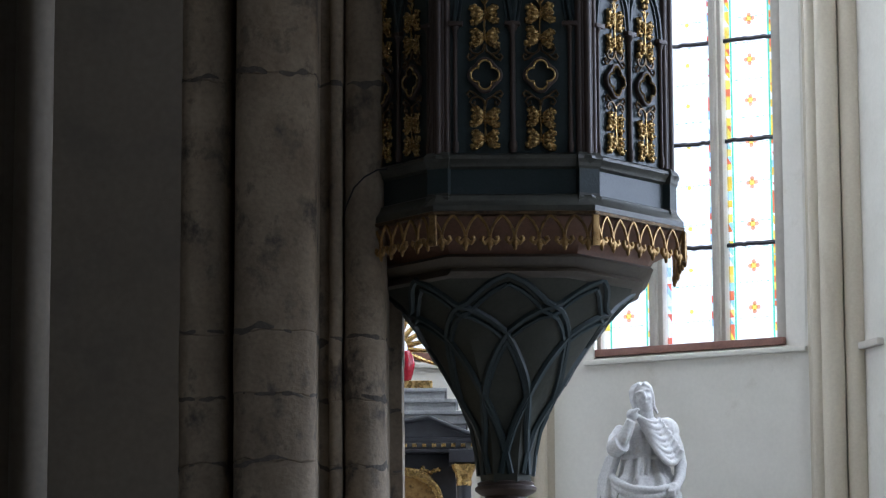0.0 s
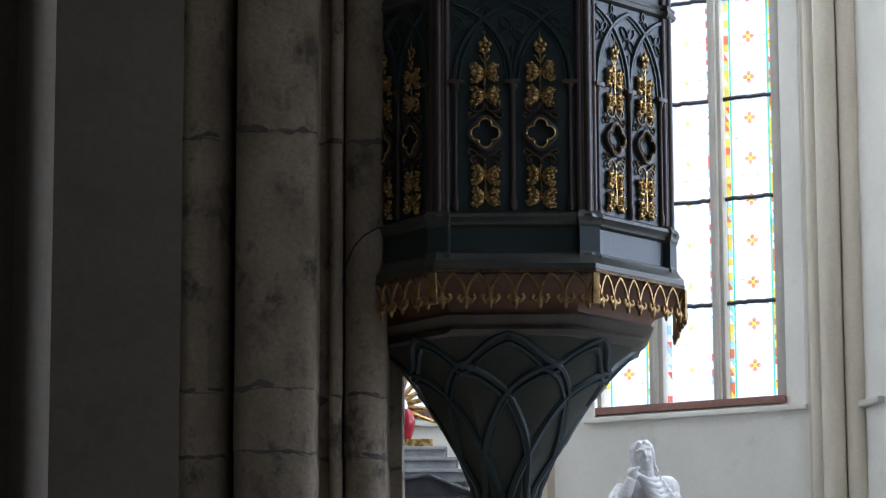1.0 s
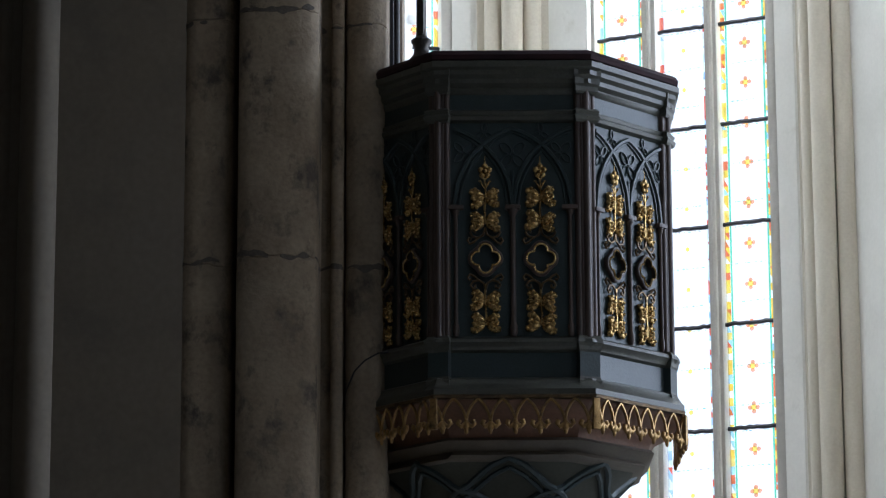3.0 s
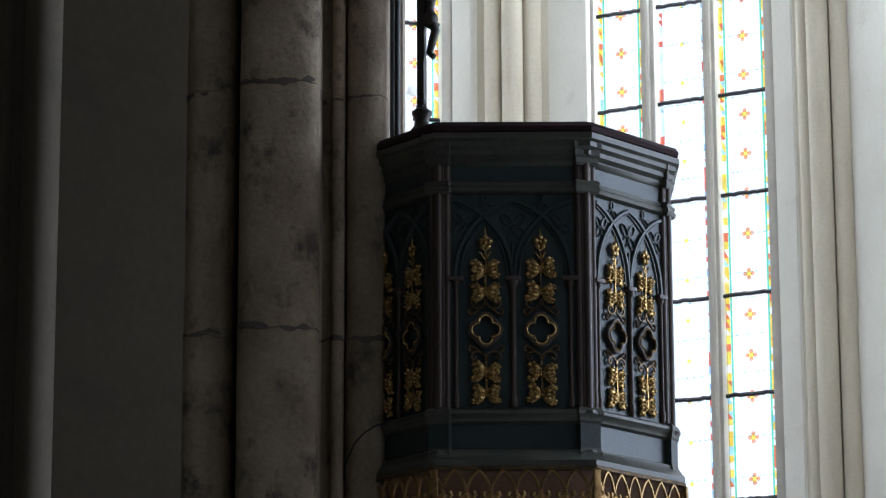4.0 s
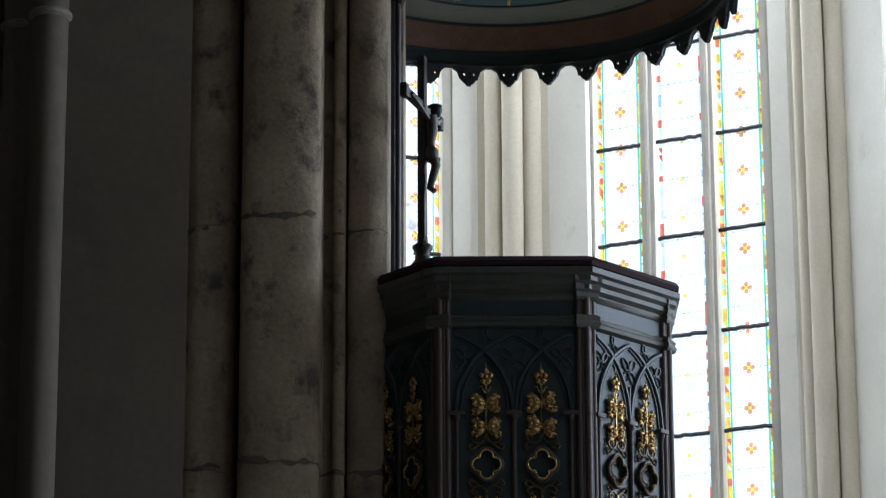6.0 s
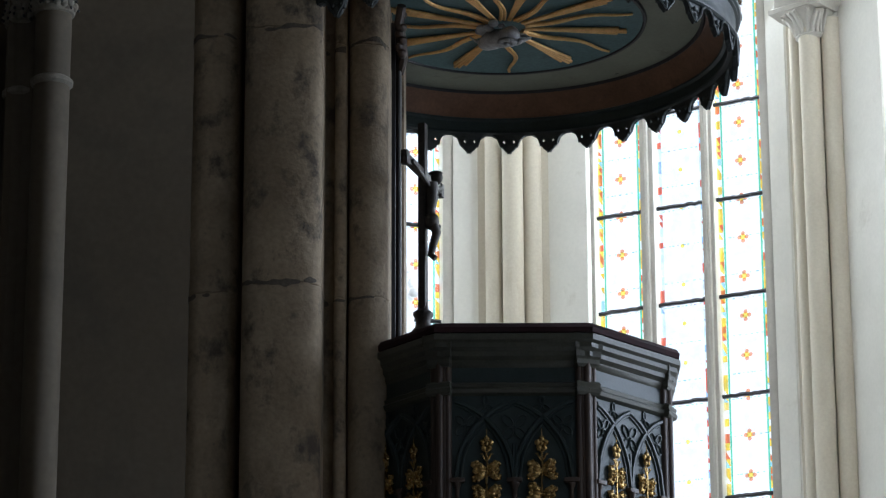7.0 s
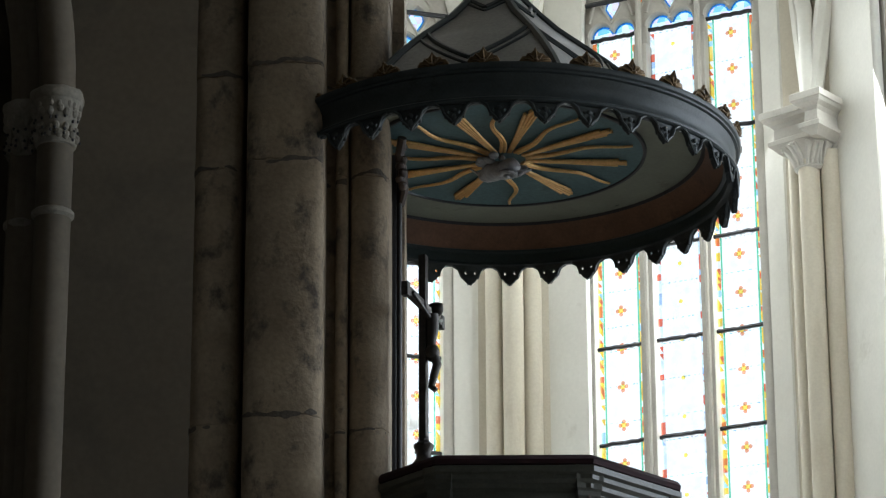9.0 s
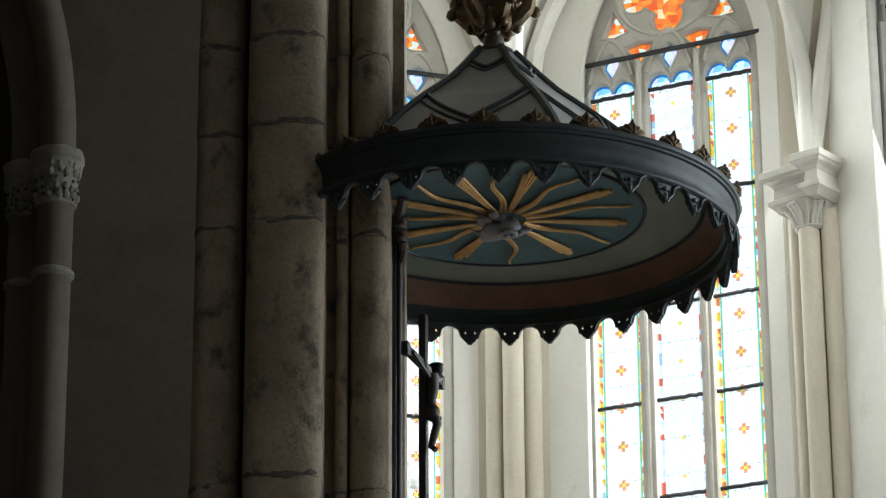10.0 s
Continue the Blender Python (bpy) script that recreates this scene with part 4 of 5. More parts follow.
# corner posts: three brown rolls between plain blocks
for k in (-2, -1, 0, 1):
    c = plan_point(k + 0.5) * A
    d = (plan_point(k + 0.9) - plan_point(k + 0.1))
    m = Matrix.Translation((c.x, c.y, 0)) @ Matrix.Rotation(math.atan2(d.y, d.x), 4, "Z") @ Matrix.Diagonal((0.80, 0.80, 1, 1))
    post = part("corner_post", moved(boxed(-0.058, 0.058, 0.004, 0.05, 4.24, 5.32, bevel=0.008), m), BROWN, pulpit, "brown bundle of slim rolls at the corner")
    for s, y, r in ((-0.042, 0.012, 0.017), (0.0, -0.006, 0.021), (0.042, 0.012, 0.017), (-0.024, 0.002, 0.009), (0.024, 0.002, 0.009)):
        part("roll", moved(lathe(bmesh.new(), [(r, 4.24), (r, 5.32)], 12, at=(s, y)), m), BROWN, post)
    for name, prof in (("post_cap", [(0.060, 5.175), (0.070, 5.185), (0.074, 5.20), (0.066, 5.21), (0.071, 5.225), (0.060, 5.235)]),
                       ("post_collar", [(0.058, 4.175), (0.064, 4.185), (0.066, 4.20), (0.073, 4.215), (0.070, 4.23), (0.058, 4.245)]),
                       ("post_foot", [(0.078, 3.988), (0.078, 4.012), (0.074, 4.018), (0.070, 4.032), (0.064, 4.038), (0.066, 4.052), (0.060, 4.06), (0.057, 4.076)]),
                       ("post_block", [(0.058, 4.06), (0.058, 4.18)]),
                       ("post_cornice", [(0.058, 5.30), (0.066, 5.312), (0.066, 5.332), (0.073, 5.343), (0.073, 5.368), (0.080, 5.38), (0.080, 5.402), (0.086, 5.412), (0.086, 5.438), (0.080, 5.443)])):
        bm = lathe(bmesh.new(), [(r * math.sqrt(2), z) for r, z in prof], 4, math.pi / 4)
        part(name, moved(bm, m @ pose(0, 0.040, 0)), MOULD if name != "post_block" else BLUEGREEN, post, smooth=None)

# gilded fringe: pointed loops ending in small lilies
PITCH = 0.104
bm = bmesh.new()
for sx in (-1, 1):
    pts = []
    for i in range(9):
        a = radians(60 * i / 8)
        pts.append((sx * PITCH * (1 - math.cos(a)), 0, -0.102 + 1.13 * PITCH * math.sin(a)))
    tube(bm, pts, 0.0068, 6)
    tube(bm, [(sx * 0.003, -0.003, -0.100), (sx * 0.020, -0.005, -0.112), (sx * 0.030, -0.006, -0.100), (sx * 0.024, -0.004, -0.086)], 0.0095, 7)
blob(bm, (0, -0.003, -0.108), (0.015, 0.012, 0.022), 8, 6)
blob(bm, (0, -0.003, -0.125), (0.009, 0.009, 0.018), 8, 6)
blob(bm, (0, -0.003, -0.086), (0.008, 0.008, 0.007), 8, 5)
DROP = mesh_of("fringe_lily", bm, DULLGOLD, 60)
for v in DROP.vertices:
    if v.co.z < -0.075:
        v.co.x *= 1.18
for k in (-1, 0, 1, 2):
    m = face_pose8(k, A + 0.050)
    step = (side_length(k, A + 0.05) - 0.06) / 6
    for i in range(7):
        o = part("fringe_lily", DROP, None, lip)
        o.matrix_basis = m @ pose((i - 3) * step, 0, 3.97, random.uniform(-3, 3), random.uniform(-3, 3), 0) @ Matrix.Diagonal((step / PITCH, 1, 1.06, 1))
for k in (-1, 0, 1):
    c = plan_point(k + 0.5) * (A + 0.056)
    d = plan_point(k + 0.9) - plan_point(k + 0.1)
    m = Matrix.Translation((c.x, c.y, 0)) @ Matrix.Rotation(math.atan2(d.y, d.x), 4, "Z")
    part("fringe_corner", moved(plate([[(-0.018, 3.838), (0.018, 3.838), (0.014, 3.97), (-0.014, 3.97)]], 0.018, 0.004), m), DULLGOLD, lip)

# ---- crucifix on the rail ----
cr = thing("crucifix", "dark bronze standing crucifix on the pulpit rail", "crucifix", pose(-0.090, 13.62, 5.47, 0, 0, 72))
prof = [(0.062, 0.0), (0.062, 0.03), (0.045, 0.045), (0.05, 0.08), (0.035, 0.10), (0.032, 0.13), (0.045, 0.15), (0.045, 0.165), (0.025, 0.18), (0.022, 0.21)]
part("foot", lathe(bmesh.new(), prof, 8, math.pi / 8), BRONZE, cr)
part("upright", boxed(-0.022, 0.022, -0.017, 0.017, 0.19, 1.05, bevel=0.004), BRONZE, cr)
part("crossbar", boxed(-0.245, 0.245, -0.013, 0.013, 0.79, 0.832, bevel=0.004), BRONZE, cr)
for x, z in ((-0.245, 0.811), (0.245, 0.811)):
    part("bar_end", boxed(x - 0.02, x + 0.02, -0.016, 0.016, z - 0.032, z + 0.032, bevel=0.005), BRONZE, cr)
bm = bmesh.new()
tube(bm, [(0, -0.040, 0.765), (0.004, -0.042, 0.70), (0.0, -0.036, 0.635), (-0.004, -0.044, 0.59), (0.0, -0.064, 0.53), (0.0, -0.046, 0.47), (0.0, -0.036, 0.43), (0, -0.058, 0.41)], 0.031, 12, taper=lambda q: (1 - 0.58 * q) * (0.82 if 0.25 < q < 0.4 else 1))
blob(bm, (0.012, -0.062, 0.792), (0.025, 0.028, 0.034), 12, 8)
blob(bm, (0.012, -0.056, 0.812), (0.031, 0.033, 0.011), 12, 6)
for sx in (-1, 1):
    tube(bm, [(sx * 0.02, -0.038, 0.745), (sx * 0.10, -0.030, 0.772), (sx * 0.20, -0.018, 0.808)], 0.010, 8)
blob(bm, (0, -0.042, 0.585), (0.036, 0.034, 0.042), 12, 8)
corpus = part("corpus", bm, BRONZE, cr, "cast bronze figure as a plain shape")

# ---- backboard between pulpit and canopy ----
bb = thing("pulpit_backboard", "dark stained wooden backboard fixed to the pier", "panelling")
part("panel", boxed(-0.29, -0.216, 13.90, 14.9, 5.0, 7.12, bevel=0.006), BLACKWOOD, bb)
part("stile", boxed(-0.218, -0.190, 13.96, 14.9, 5.0, 7.12, bevel=0.005), DARKWOOD, bb)
part("bead", tube(bmesh.new(), [(-0.198, 13.955, 5.0), (-0.198, 13.955, 6.0), (-0.198, 13.955, 7.1)], 0.008, 8), GREYSTEP, bb, "thin worn pale bead")
bm = bmesh.new()
for i in range(7):
    blob(bm, (-0.185 - 0.012 * (i % 2), 13.86 - 0.01 * i, 6.95 + 0.028 * i), (0.024, 0.035, 0.02), 8, 6)
tube(bm, [(-0.20, 13.98, 6.90), (-0.18, 13.92, 6.95), (-0.185, 13.86, 7.02), (-0.20, 13.8, 7.08), (-0.185, 13.74, 7.14)], 0.022, 8)
part("scroll_bracket", bm, BROWN, bb, "carved brown scroll bracket")

# cable stapled along the pier
bm = tube(bmesh.new(), [(-0.225, 13.545, 4.225), (-0.28, 13.53, 4.215), (-0.335, 13.535, 4.185), (-0.38, 13.545, 4.14), (-0.415, 13.60, 4.07), (-0.434, 13.68, 3.98), (-0.434, 13.70, 3.2), (-0.434, 13.70, 0.02)], 0.004, 6)
tagged(new("cable", mesh_of("cable", bm, IRON, 60)), "thin black cable running from the pulpit down the pier", "cable")

# ---- the canopy ----
CX, CY = 0.289, 14.05
canopy = thing("pulpit_canopy", "round blue-grey sounding board with gilded sunburst over the pulpit", "canopy", pose(CX, CY, 0))
R = 1.09
rim = part("rim", lathe(bmesh.new(), [(R - 0.05, 7.002), (R - 0.004, 6.997), (R + 0.006, 7.004), (R + 0.006, 7.016), (R - 0.004, 7.024), (R - 0.022, 7.030), (R - 0.030, 7.05), (R - 0.032, 7.075), (R - 0.026, 7.105), (R - 0.010, 7.128), (R - 0.010, 7.136), (R + 0.003, 7.140), (R + 0.003, 7.150), (R + 0.013, 7.156), (R + 0.017, 7.168), (R + 0.013, 7.180), (R - 0.05, 7.19)], 96, cap=False), RIMPAINT, canopy)
part("cove", lathe(bmesh.new(), [(R - 0.066, 7.072), (R - 0.078, 7.09), (R - 0.11, 7.14), (R - 0.15, 7.17), (R - 0.15, 7.19)], 96, cap=False), COVE, canopy, "rust-brown cove inside the rim")
part("inner_rim", lathe(bmesh.new(), [(R - 0.03, 7.0), (R - 0.05, 7.015), (R - 0.052, 7.055), (R - 0.068, 7.062), (R - 0.07, 7.07), (R - 0.055, 7.08)], 96, cap=False), BLUEGREEN, canopy)
part("soffit", lathe(bmesh.new(), [(0.60, 7.18), (R - 0.135, 7.18), (R - 0.03, 7.195)], 96), SOFFIT, canopy, "grey-green painted underside")
part("soffit_line", lathe(bmesh.new(), [(R - 0.168, 7.178), (R - 0.157, 7.166), (R - 0.145, 7.172), (R - 0.15, 7.19)], 96, cap=False), BLACKWOOD, canopy)
burst = part("sunburst_disc", lathe(bmesh.new(), [(0.655, 7.172), (0.655, 7.19)], 72), SKYBLUE, canopy, "blue painted disc with gilded rays")
part("disc_ring", lathe(bmesh.new(), [(0.648, 7.173), (0.652, 7.165), (0.664, 7.165), (0.668, 7.178)], 72, cap=False), BLACKWOOD, burst)


def straight_ray():
    bm = bmesh.new()
    for q, (w, ln) in enumerate(((-0.9, 0.54), (-0.3, 0.58), (0.3, 0.585), (0.9, 0.545))):
        pts = [(0.10, w * 0.007, 7.150), (0.3, w * 0.015, 7.157), (ln, w * 0.031, 7.164)]
        tube(bm, pts, 0.0082, 6, taper=lambda t: 0.65 + 0.45 * t)
    return mesh_of("straight_ray", bm, RAYGOLD, 50)


def wavy_ray():
    bm = bmesh.new()
    for w in (-0.5, 0.5):
        pts = [(0.10 + 0.51 * i / 20, 0.030 * math.sin(i / 20 * 2.6 * math.pi) * (0.25 + 0.75 * i / 20) + w * 0.018 * (1 - 0.75 * i / 20), 7.154 + 0.008 * i / 20) for i in range(21)]
        tube(bm, pts, 0.0095, 6, taper=lambda t: 1.0 - 0.5 * t)
    return mesh_of("wavy_ray", bm, RAYGOLD, 50)


SR, WR = straight_ray(), wavy_ray()
for a in (-34, 8, 56, 112, 155, 201, 245, 282):
    part("straight_ray", SR, None, burst).matrix_basis = pose(0, 0, 0, 0, 0, a)
for a in (-16, 31, 84, 135, 182, 222, 264, 302):
    part("wavy_ray", WR, None, burst).matrix_basis = pose(0, 0, 0, 0, 0, a)
# plain lump for the silvered dove with its cloud
bm = bmesh.new()
rnd = random.Random(8)
for d, q in ((-0.085, 0.055), (-0.055, 0.066), (-0.02, 0.074), (0.02, 0.072), (0.06, 0.062)):
    blob(bm, (d * 0.75, -d * 1.1, 7.085 - 0.02 * (d > 0)), (q, q, q * 0.75), 14, 10)
for i in range(22):
    a = i * 0.42
    r = 0.062 - 0.0022 * i
    blob(bm, (0.045 + r * math.cos(a), -0.065 + r * math.sin(a), 7.032 - 0.001 * i), (0.017, 0.017, 0.014), 8, 6)
for i in range(18):
    a, d = rnd.uniform(0, 6.28), rnd.uniform(0.06, 0.125)
    q = rnd.uniform(0.016, 0.030)
    blob(bm, (d * math.cos(a), d * math.sin(a), 7.125 + rnd.uniform(-0.015, 0.01)), (q * rnd.uniform(1.0, 1.8), q, q * 0.8), 9, 7, Matrix.Rotation(a, 4, "Z"))
tube(bm, [(0.05, 0.02, 7.08), (0.12, 0.025, 7.07), (0.165, 0.045, 7.10)], 0.028, 8, 0.6, taper=lambda t: 1 - 0.6 * t)
tube(bm, [(-0.05, 0.05, 7.09), (-0.12, 0.085, 7.09), (-0.16, 0.075, 7.12)], 0.024, 8, 0.6, taper=lambda t: 1 - 0.7 * t)
part("cloud_boss", moved(bm, pose(-0.02, -0.03, 7.12) @ Matrix.Diagonal((0.88, 0.88, 0.75, 1)) @ pose(0, 0, -7.12)), SILVERED, burst, "silvered carved dove on a cloud at the centre, as a plain lump")

# hanging scalloped fringe, thirty units round the rim
N = 34
half = math.pi * 1.07 / N
outline = [(-half, 7.012), (half, 7.012), (half, 6.998)]
outline += arc(half, 6.936, 0.054, 90, 180, 9, 0.062)[1:]
outline += [(half - 0.066, 6.933), (0.026, 6.919), (0.012, 6.909), (0.0, 6.899)]
outline = [(x, z) for x, z in outline]
left = [(-x, z) for x, z in outline[2:-1]][::-1]
outline = outline + left
holes = [[(-0.030, 6.962), (-0.023, 6.954), (-0.018, 6.964), (-0.025, 6.972)], [(0.018, 6.960), (0.023, 6.952), (0.030, 6.962), (0.025, 6.971)]]
unit = plate([outline] + holes, 0.016, 0.003)
for v in unit.verts:
    th = v.co.x / 1.07
    rr = 1.07 + v.co.y
    v.co = (rr * math.sin(th), -rr * math.cos(th), v.co.z)
UNIT = mesh_of("fringe_unit", unit, RIMPAINT, 40)
bm = bmesh.new()
for sx in (-1, 1):
    tube(bm, [(sx * x, -1.083, z) for x, z in ((0.004, 6.907), (0.012, 6.920), (0.030, 6.938), (0.042, 6.950), (0.055, 6.985), (0.085, 7.004))], 0.007, 6)
blob(bm, (0, -1.083, 6.93), (0.012, 0.008, 0.022), 8, 6)
blob(bm, (0, -1.083, 6.968), (0.014, 0.008, 0.012), 8, 6)
RELIEF = mesh_of("fringe_relief", bm, RIMPAINT, 50)
bm = plate([[(-0.078, -0.005), (0.078, -0.005), (0.080, 0.012), (0.066, 0.034), (0.050, 0.036), (0.040, 0.052), (0.022, 0.052), (0.010, 0.066), (0.0, 0.086), (-0.010, 0.066), (-0.022, 0.052), (-0.040, 0.052), (-0.050, 0.036), (-0.066, 0.034), (-0.080, 0.012)]], 0.014, 0.005, 1)
for i in range(5):
    a = radians(-70 + 35 * i)
    ln = 0.066 if i == 2 else 0.056
    tube(bm, [(0, -0.010, 0.0), (0.55 * ln * math.sin(a) * 1.2, -0.020, 0.55 * ln * math.cos(a)), (ln * math.sin(a) * 1.2, -0.008, ln * math.cos(a))], 0.0085, 6, taper=lambda q: 1.1 - 0.7 * q)
blob(bm, (0, -0.016, 0.010), (0.016, 0.012, 0.012), 8, 6)
CREST = mesh_of("crest_leaf", bm, DARKGOLD, 60)
for i in range(N):
    for me, name in ((UNIT, "fringe_unit"), (RELIEF, "fringe_relief")):
        o = part(name, me, None, rim)
        o.matrix_basis = pose(0, 0, 0, 0, 0, 360 / N * i - 2.2)
for i in range(30):
    o = part("crest_leaf", CREST, None, rim)
    o.matrix_basis = pose(0, 0, 0, 0, 0, 12 * i + 6.3) @ pose(0, -R + 0.01, 7.185) @ pose(0, 0, 0, random.uniform(6, 22), random.uniform(-5, 5), 0) @ Matrix.Diagonal((random.uniform(0.86, 0.96), 1.3, random.uniform(0.72, 0.86), 1))

# spire roof of the canopy
ROOF = [(0.80, 7.19), (0.75, 7.25), (0.67, 7.36), (0.575, 7.475), (0.465, 7.59), (0.375, 7.675), (0.262, 7.78), (0.185, 7.87), (0.115, 7.96), (0.085, 8.0)]
RX, ROT = -0.042, radians(-11.3)
roof = part("roof", moved(lathe(bmesh.new(), [(a / math.cos(math.pi / 6), z) for a, z in ROOF], 6, 0), Matrix.Translation((RX, 0, 0)) @ Matrix.Rotation(ROT, 4, "Z")), surface("pale_grey_paint", ((0.26, 0.26, 0.245), (0.36, 0.355, 0.33)), 0.5, 4, 60, 0.15, spots=((0.18, 0.17, 0.15), 5, 0.6, 0.75)), canopy, "pale grey concave spire roof with ribs")


def roof_point(deg, z, lift=0.004):
    table = [(a, q) for a, q in ROOF]
    th = radians(deg)
    r = interp(table, z) * facet_radius(th, 6) + lift
    p = Matrix.Rotation(ROT, 4, "Z") @ Vector((r * math.cos(th), r * math.sin(th), z))
    return (p.x + RX, p.y, p.z)


for k in range(6):
    c = -120 + 60 * k
    zs = [z for _, z in ROOF]
    part("ridge", tube(bmesh.new(), [roof_point(c, z) for z in zs], 0.02, 6), RIMPAINT, roof, "dark rib along the ridge")
    for sign in (-1, 1):
        # each ridge forks low down into a pair of arched ribs; a chevron hangs under the cap
        for name, drop, radius in (("rib", 0.0, 0.013), ("rib_fillet", 0.045, 0.008)):
            pts = [roof_point(c + sign * 30 * q, 7.645 - drop - 0.24 * q ** 0.9) for q in [i / 14 for i in range(15)]]
            part(name, tube(bmesh.new(), pts, radius, 6), RIMPAINT, roof)
            pts = [roof_point(c + sign * 30 * q, 7.915 - 0.6 * drop - 0.075 * q) for q in [i / 8 for i in range(9)]]
            part(name, tube(bmesh.new(), pts, radius * 0.9, 6), RIMPAINT, roof)
fin = [(0.085, 7.985), (0.10, 7.995), (0.098, 8.01), (0.07, 8.025), (0.046, 8.04), (0.052, 8.06), (0.048, 8.085), (0.028, 8.10), (0.036, 8.115), (0.03, 8.125), (0.052, 8.14), (0.068, 8.18), (0.078, 8.24), (0.088, 8.30), (0.07, 8.38), (0.03, 8.44), (0.055, 8.52), (0.02, 8.62)]
finial = part("finial", moved(lathe(bmesh.new(), fin, 20), pose(RX, 0, 0)), BROWN, canopy, "turned finial with gilded scrolls")
for k in range(6):
    a = radians(-90 + 60 * k + 18)
    bm = bmesh.new()
    pts = [((0.03 + d) * math.cos(a) + RX, (0.03 + d) * math.sin(a), z) for d, z in ((0, 8.17), (0.04, 8.155), (0.09, 8.18), (0.135, 8.225), (0.15, 8.28), (0.12, 8.33), (0.08, 8.32), (0.085, 8.27))]
    tube(bm, pts, 0.042, 8, taper=lambda t: 1.15 - 0.5 * t)
    for d, z, r in ((0.19, 8.215, 0.028), (0.17, 8.25, 0.022), (0.10, 8.135, 0.024), (0.13, 8.30, 0.024), (0.07, 8.22, 0.03)):
        blob(bm, ((d + 0.01) * math.cos(a + 0.12) + RX, (d + 0.01) * math.sin(a + 0.12), z), (r, r, r * 1.1), 9, 7)
    part("gilded_scroll", bm, DARKGOLD, finial)
    b2 = a + radians(30)
    bm = blob(bmesh.new(), (0.075 * math.cos(b2) + RX, 0.075 * math.sin(b2), 8.16), (0.036, 0.036, 0.06), 9, 7)
    part("gilded_bud", bm, DARKGOLD, finial)

# ---- high altar, far behind ----
AX, AYY = -0.46, 26.0
altar = thing("high_altar", "black and gilded wooden altarpiece with a pediment", "altar", pose(0, 0, 0))
part("table", boxed(-1.6, 0.55, AYY - 0.3, AYY + 0.6, 0, 3.2, bevel=0.02), BLACKWOOD, altar)
part("frame", boxed(-1.2, 0.10, AYY, AYY + 0.5, 3.2, 4.28, bevel=0.01), BLACKWOOD, altar)
bm = bmesh.new()
for z0, z1, w in ((4.28, 4.31, 0.66), (4.31, 4.36, 0.64), (4.36, 4.40, 0.70)):
    box(bm, -0.46 - w, -0.46 + w, AYY - 0.14, AYY + 0.5, z0, z1, bevel=0.006)
part("entablature", bm, BLACKWOOD, altar)
ped = plate([[(-1.17, 4.40), (0.25, 4.40), (0.12, 4.45), (-0.13, 4.555), (-0.46, 4.50), (-0.80, 4.555), (-1.04, 4.45)]], 0.55, 0.01)
part("pediment", moved(ped, pose(0, AYY + 0.15, 0)), BLACKWOOD, altar, "black curved pediment")
part("pediment_edge", tube(bmesh.new(), [(-0.46, AYY - 0.15, 4.50), (-0.30, AYY - 0.15, 4.535), (-0.13, AYY - 0.15, 4.565), (0.05, AYY - 0.15, 4.49), (0.26, AYY - 0.15, 4.41)], 0.018, 8), BLACKWOOD, altar)
bm = mesh_of("gilt_block", boxed(-0.018, 0.018, -0.012, 0.012, -0.014, 0.014, bevel=0.004), GOLD)
for i in range(12):
    o = part("gilt_block", bm, None, altar)
    o.location = (-0.55 + 0.087 * i * 0.9, AYY - 0.15, 4.335)
bm = bmesh.new()
for i in range(9):
    blob(bm, (-0.30 + 0.032 * i, AYY - 0.02, 4.14 + 0.012 * math.cos(i * 1.6)), (0.022, 0.015, 0.02 + 0.016 * (i == 4)), 8, 6)
part("gilt_garland", bm, GOLD, altar)
part("gilt_panel", moved(plate([pointed(-0.30, 3.3, 0.30, 3.86, 0.01), pointed(-0.30, 3.32, 0.25, 3.83, 0.01)], 0.08, 0.015), pose(0, AYY - 0.03, 0)), GOLD, altar)
part("gilt_relief", moved(plate([pointed(-0.30, 3.32, 0.252, 3.83, 0.01)], 0.02), pose(0, AYY + 0.0, 0)), DULLGOLD, altar)
col = part("column", lathe(bmesh.new(), [(0.075, 3.2), (0.06, 3.3), (0.058, 3.98), (0.062, 4.02)], 18, at=(0.16, AYY - 0.2)), BLACKWOOD, altar)
part("gilt_capital", lathe(bmesh.new(), [(0.062, 4.0), (0.066, 4.03), (0.06, 4.05), (0.075, 4.10), (0.10, 4.15), (0.105, 4.17), (0.09, 4.18)], 14, at=(0.16, AYY - 0.2)), GOLD, col)
part("impost", boxed(0.04, 0.29, AYY - 0.32, AYY, 4.18, 4.285, bevel=0.01), BLACKWOOD, altar)
for i, (w, z0, z1) in enumerate(((0.66, 4.56, 4.665), (0.56, 4.665, 4.77), (0.47, 4.77, 4.865))):
    bm = bmesh.new()
    box(bm, -0.46 - w, -0.46 + w, AYY + 0.3 + 0.05 * i, AYY + 0.9, z0, z1 - 0.028, bevel=0.006)
    box(bm, -0.46 - w - 0.02, -0.46 + w + 0.02, AYY + 0.27 + 0.05 * i, AYY + 0.9, z1 - 0.03, z1, bevel=0.006)
    part("step", bm, GREYSTEP, altar, "grey painted step tier")
part("step_backing", boxed(-1.1, 0.18, AYY + 0.4, AYY + 0.9, 3.2, 4.56), GREYSTEP, altar)
sun = part("gilt_base", boxed(-0.75, -0.09, AYY + 0.45, AYY + 0.75, 4.865, 4.94, bevel=0.015), GOLD, altar)
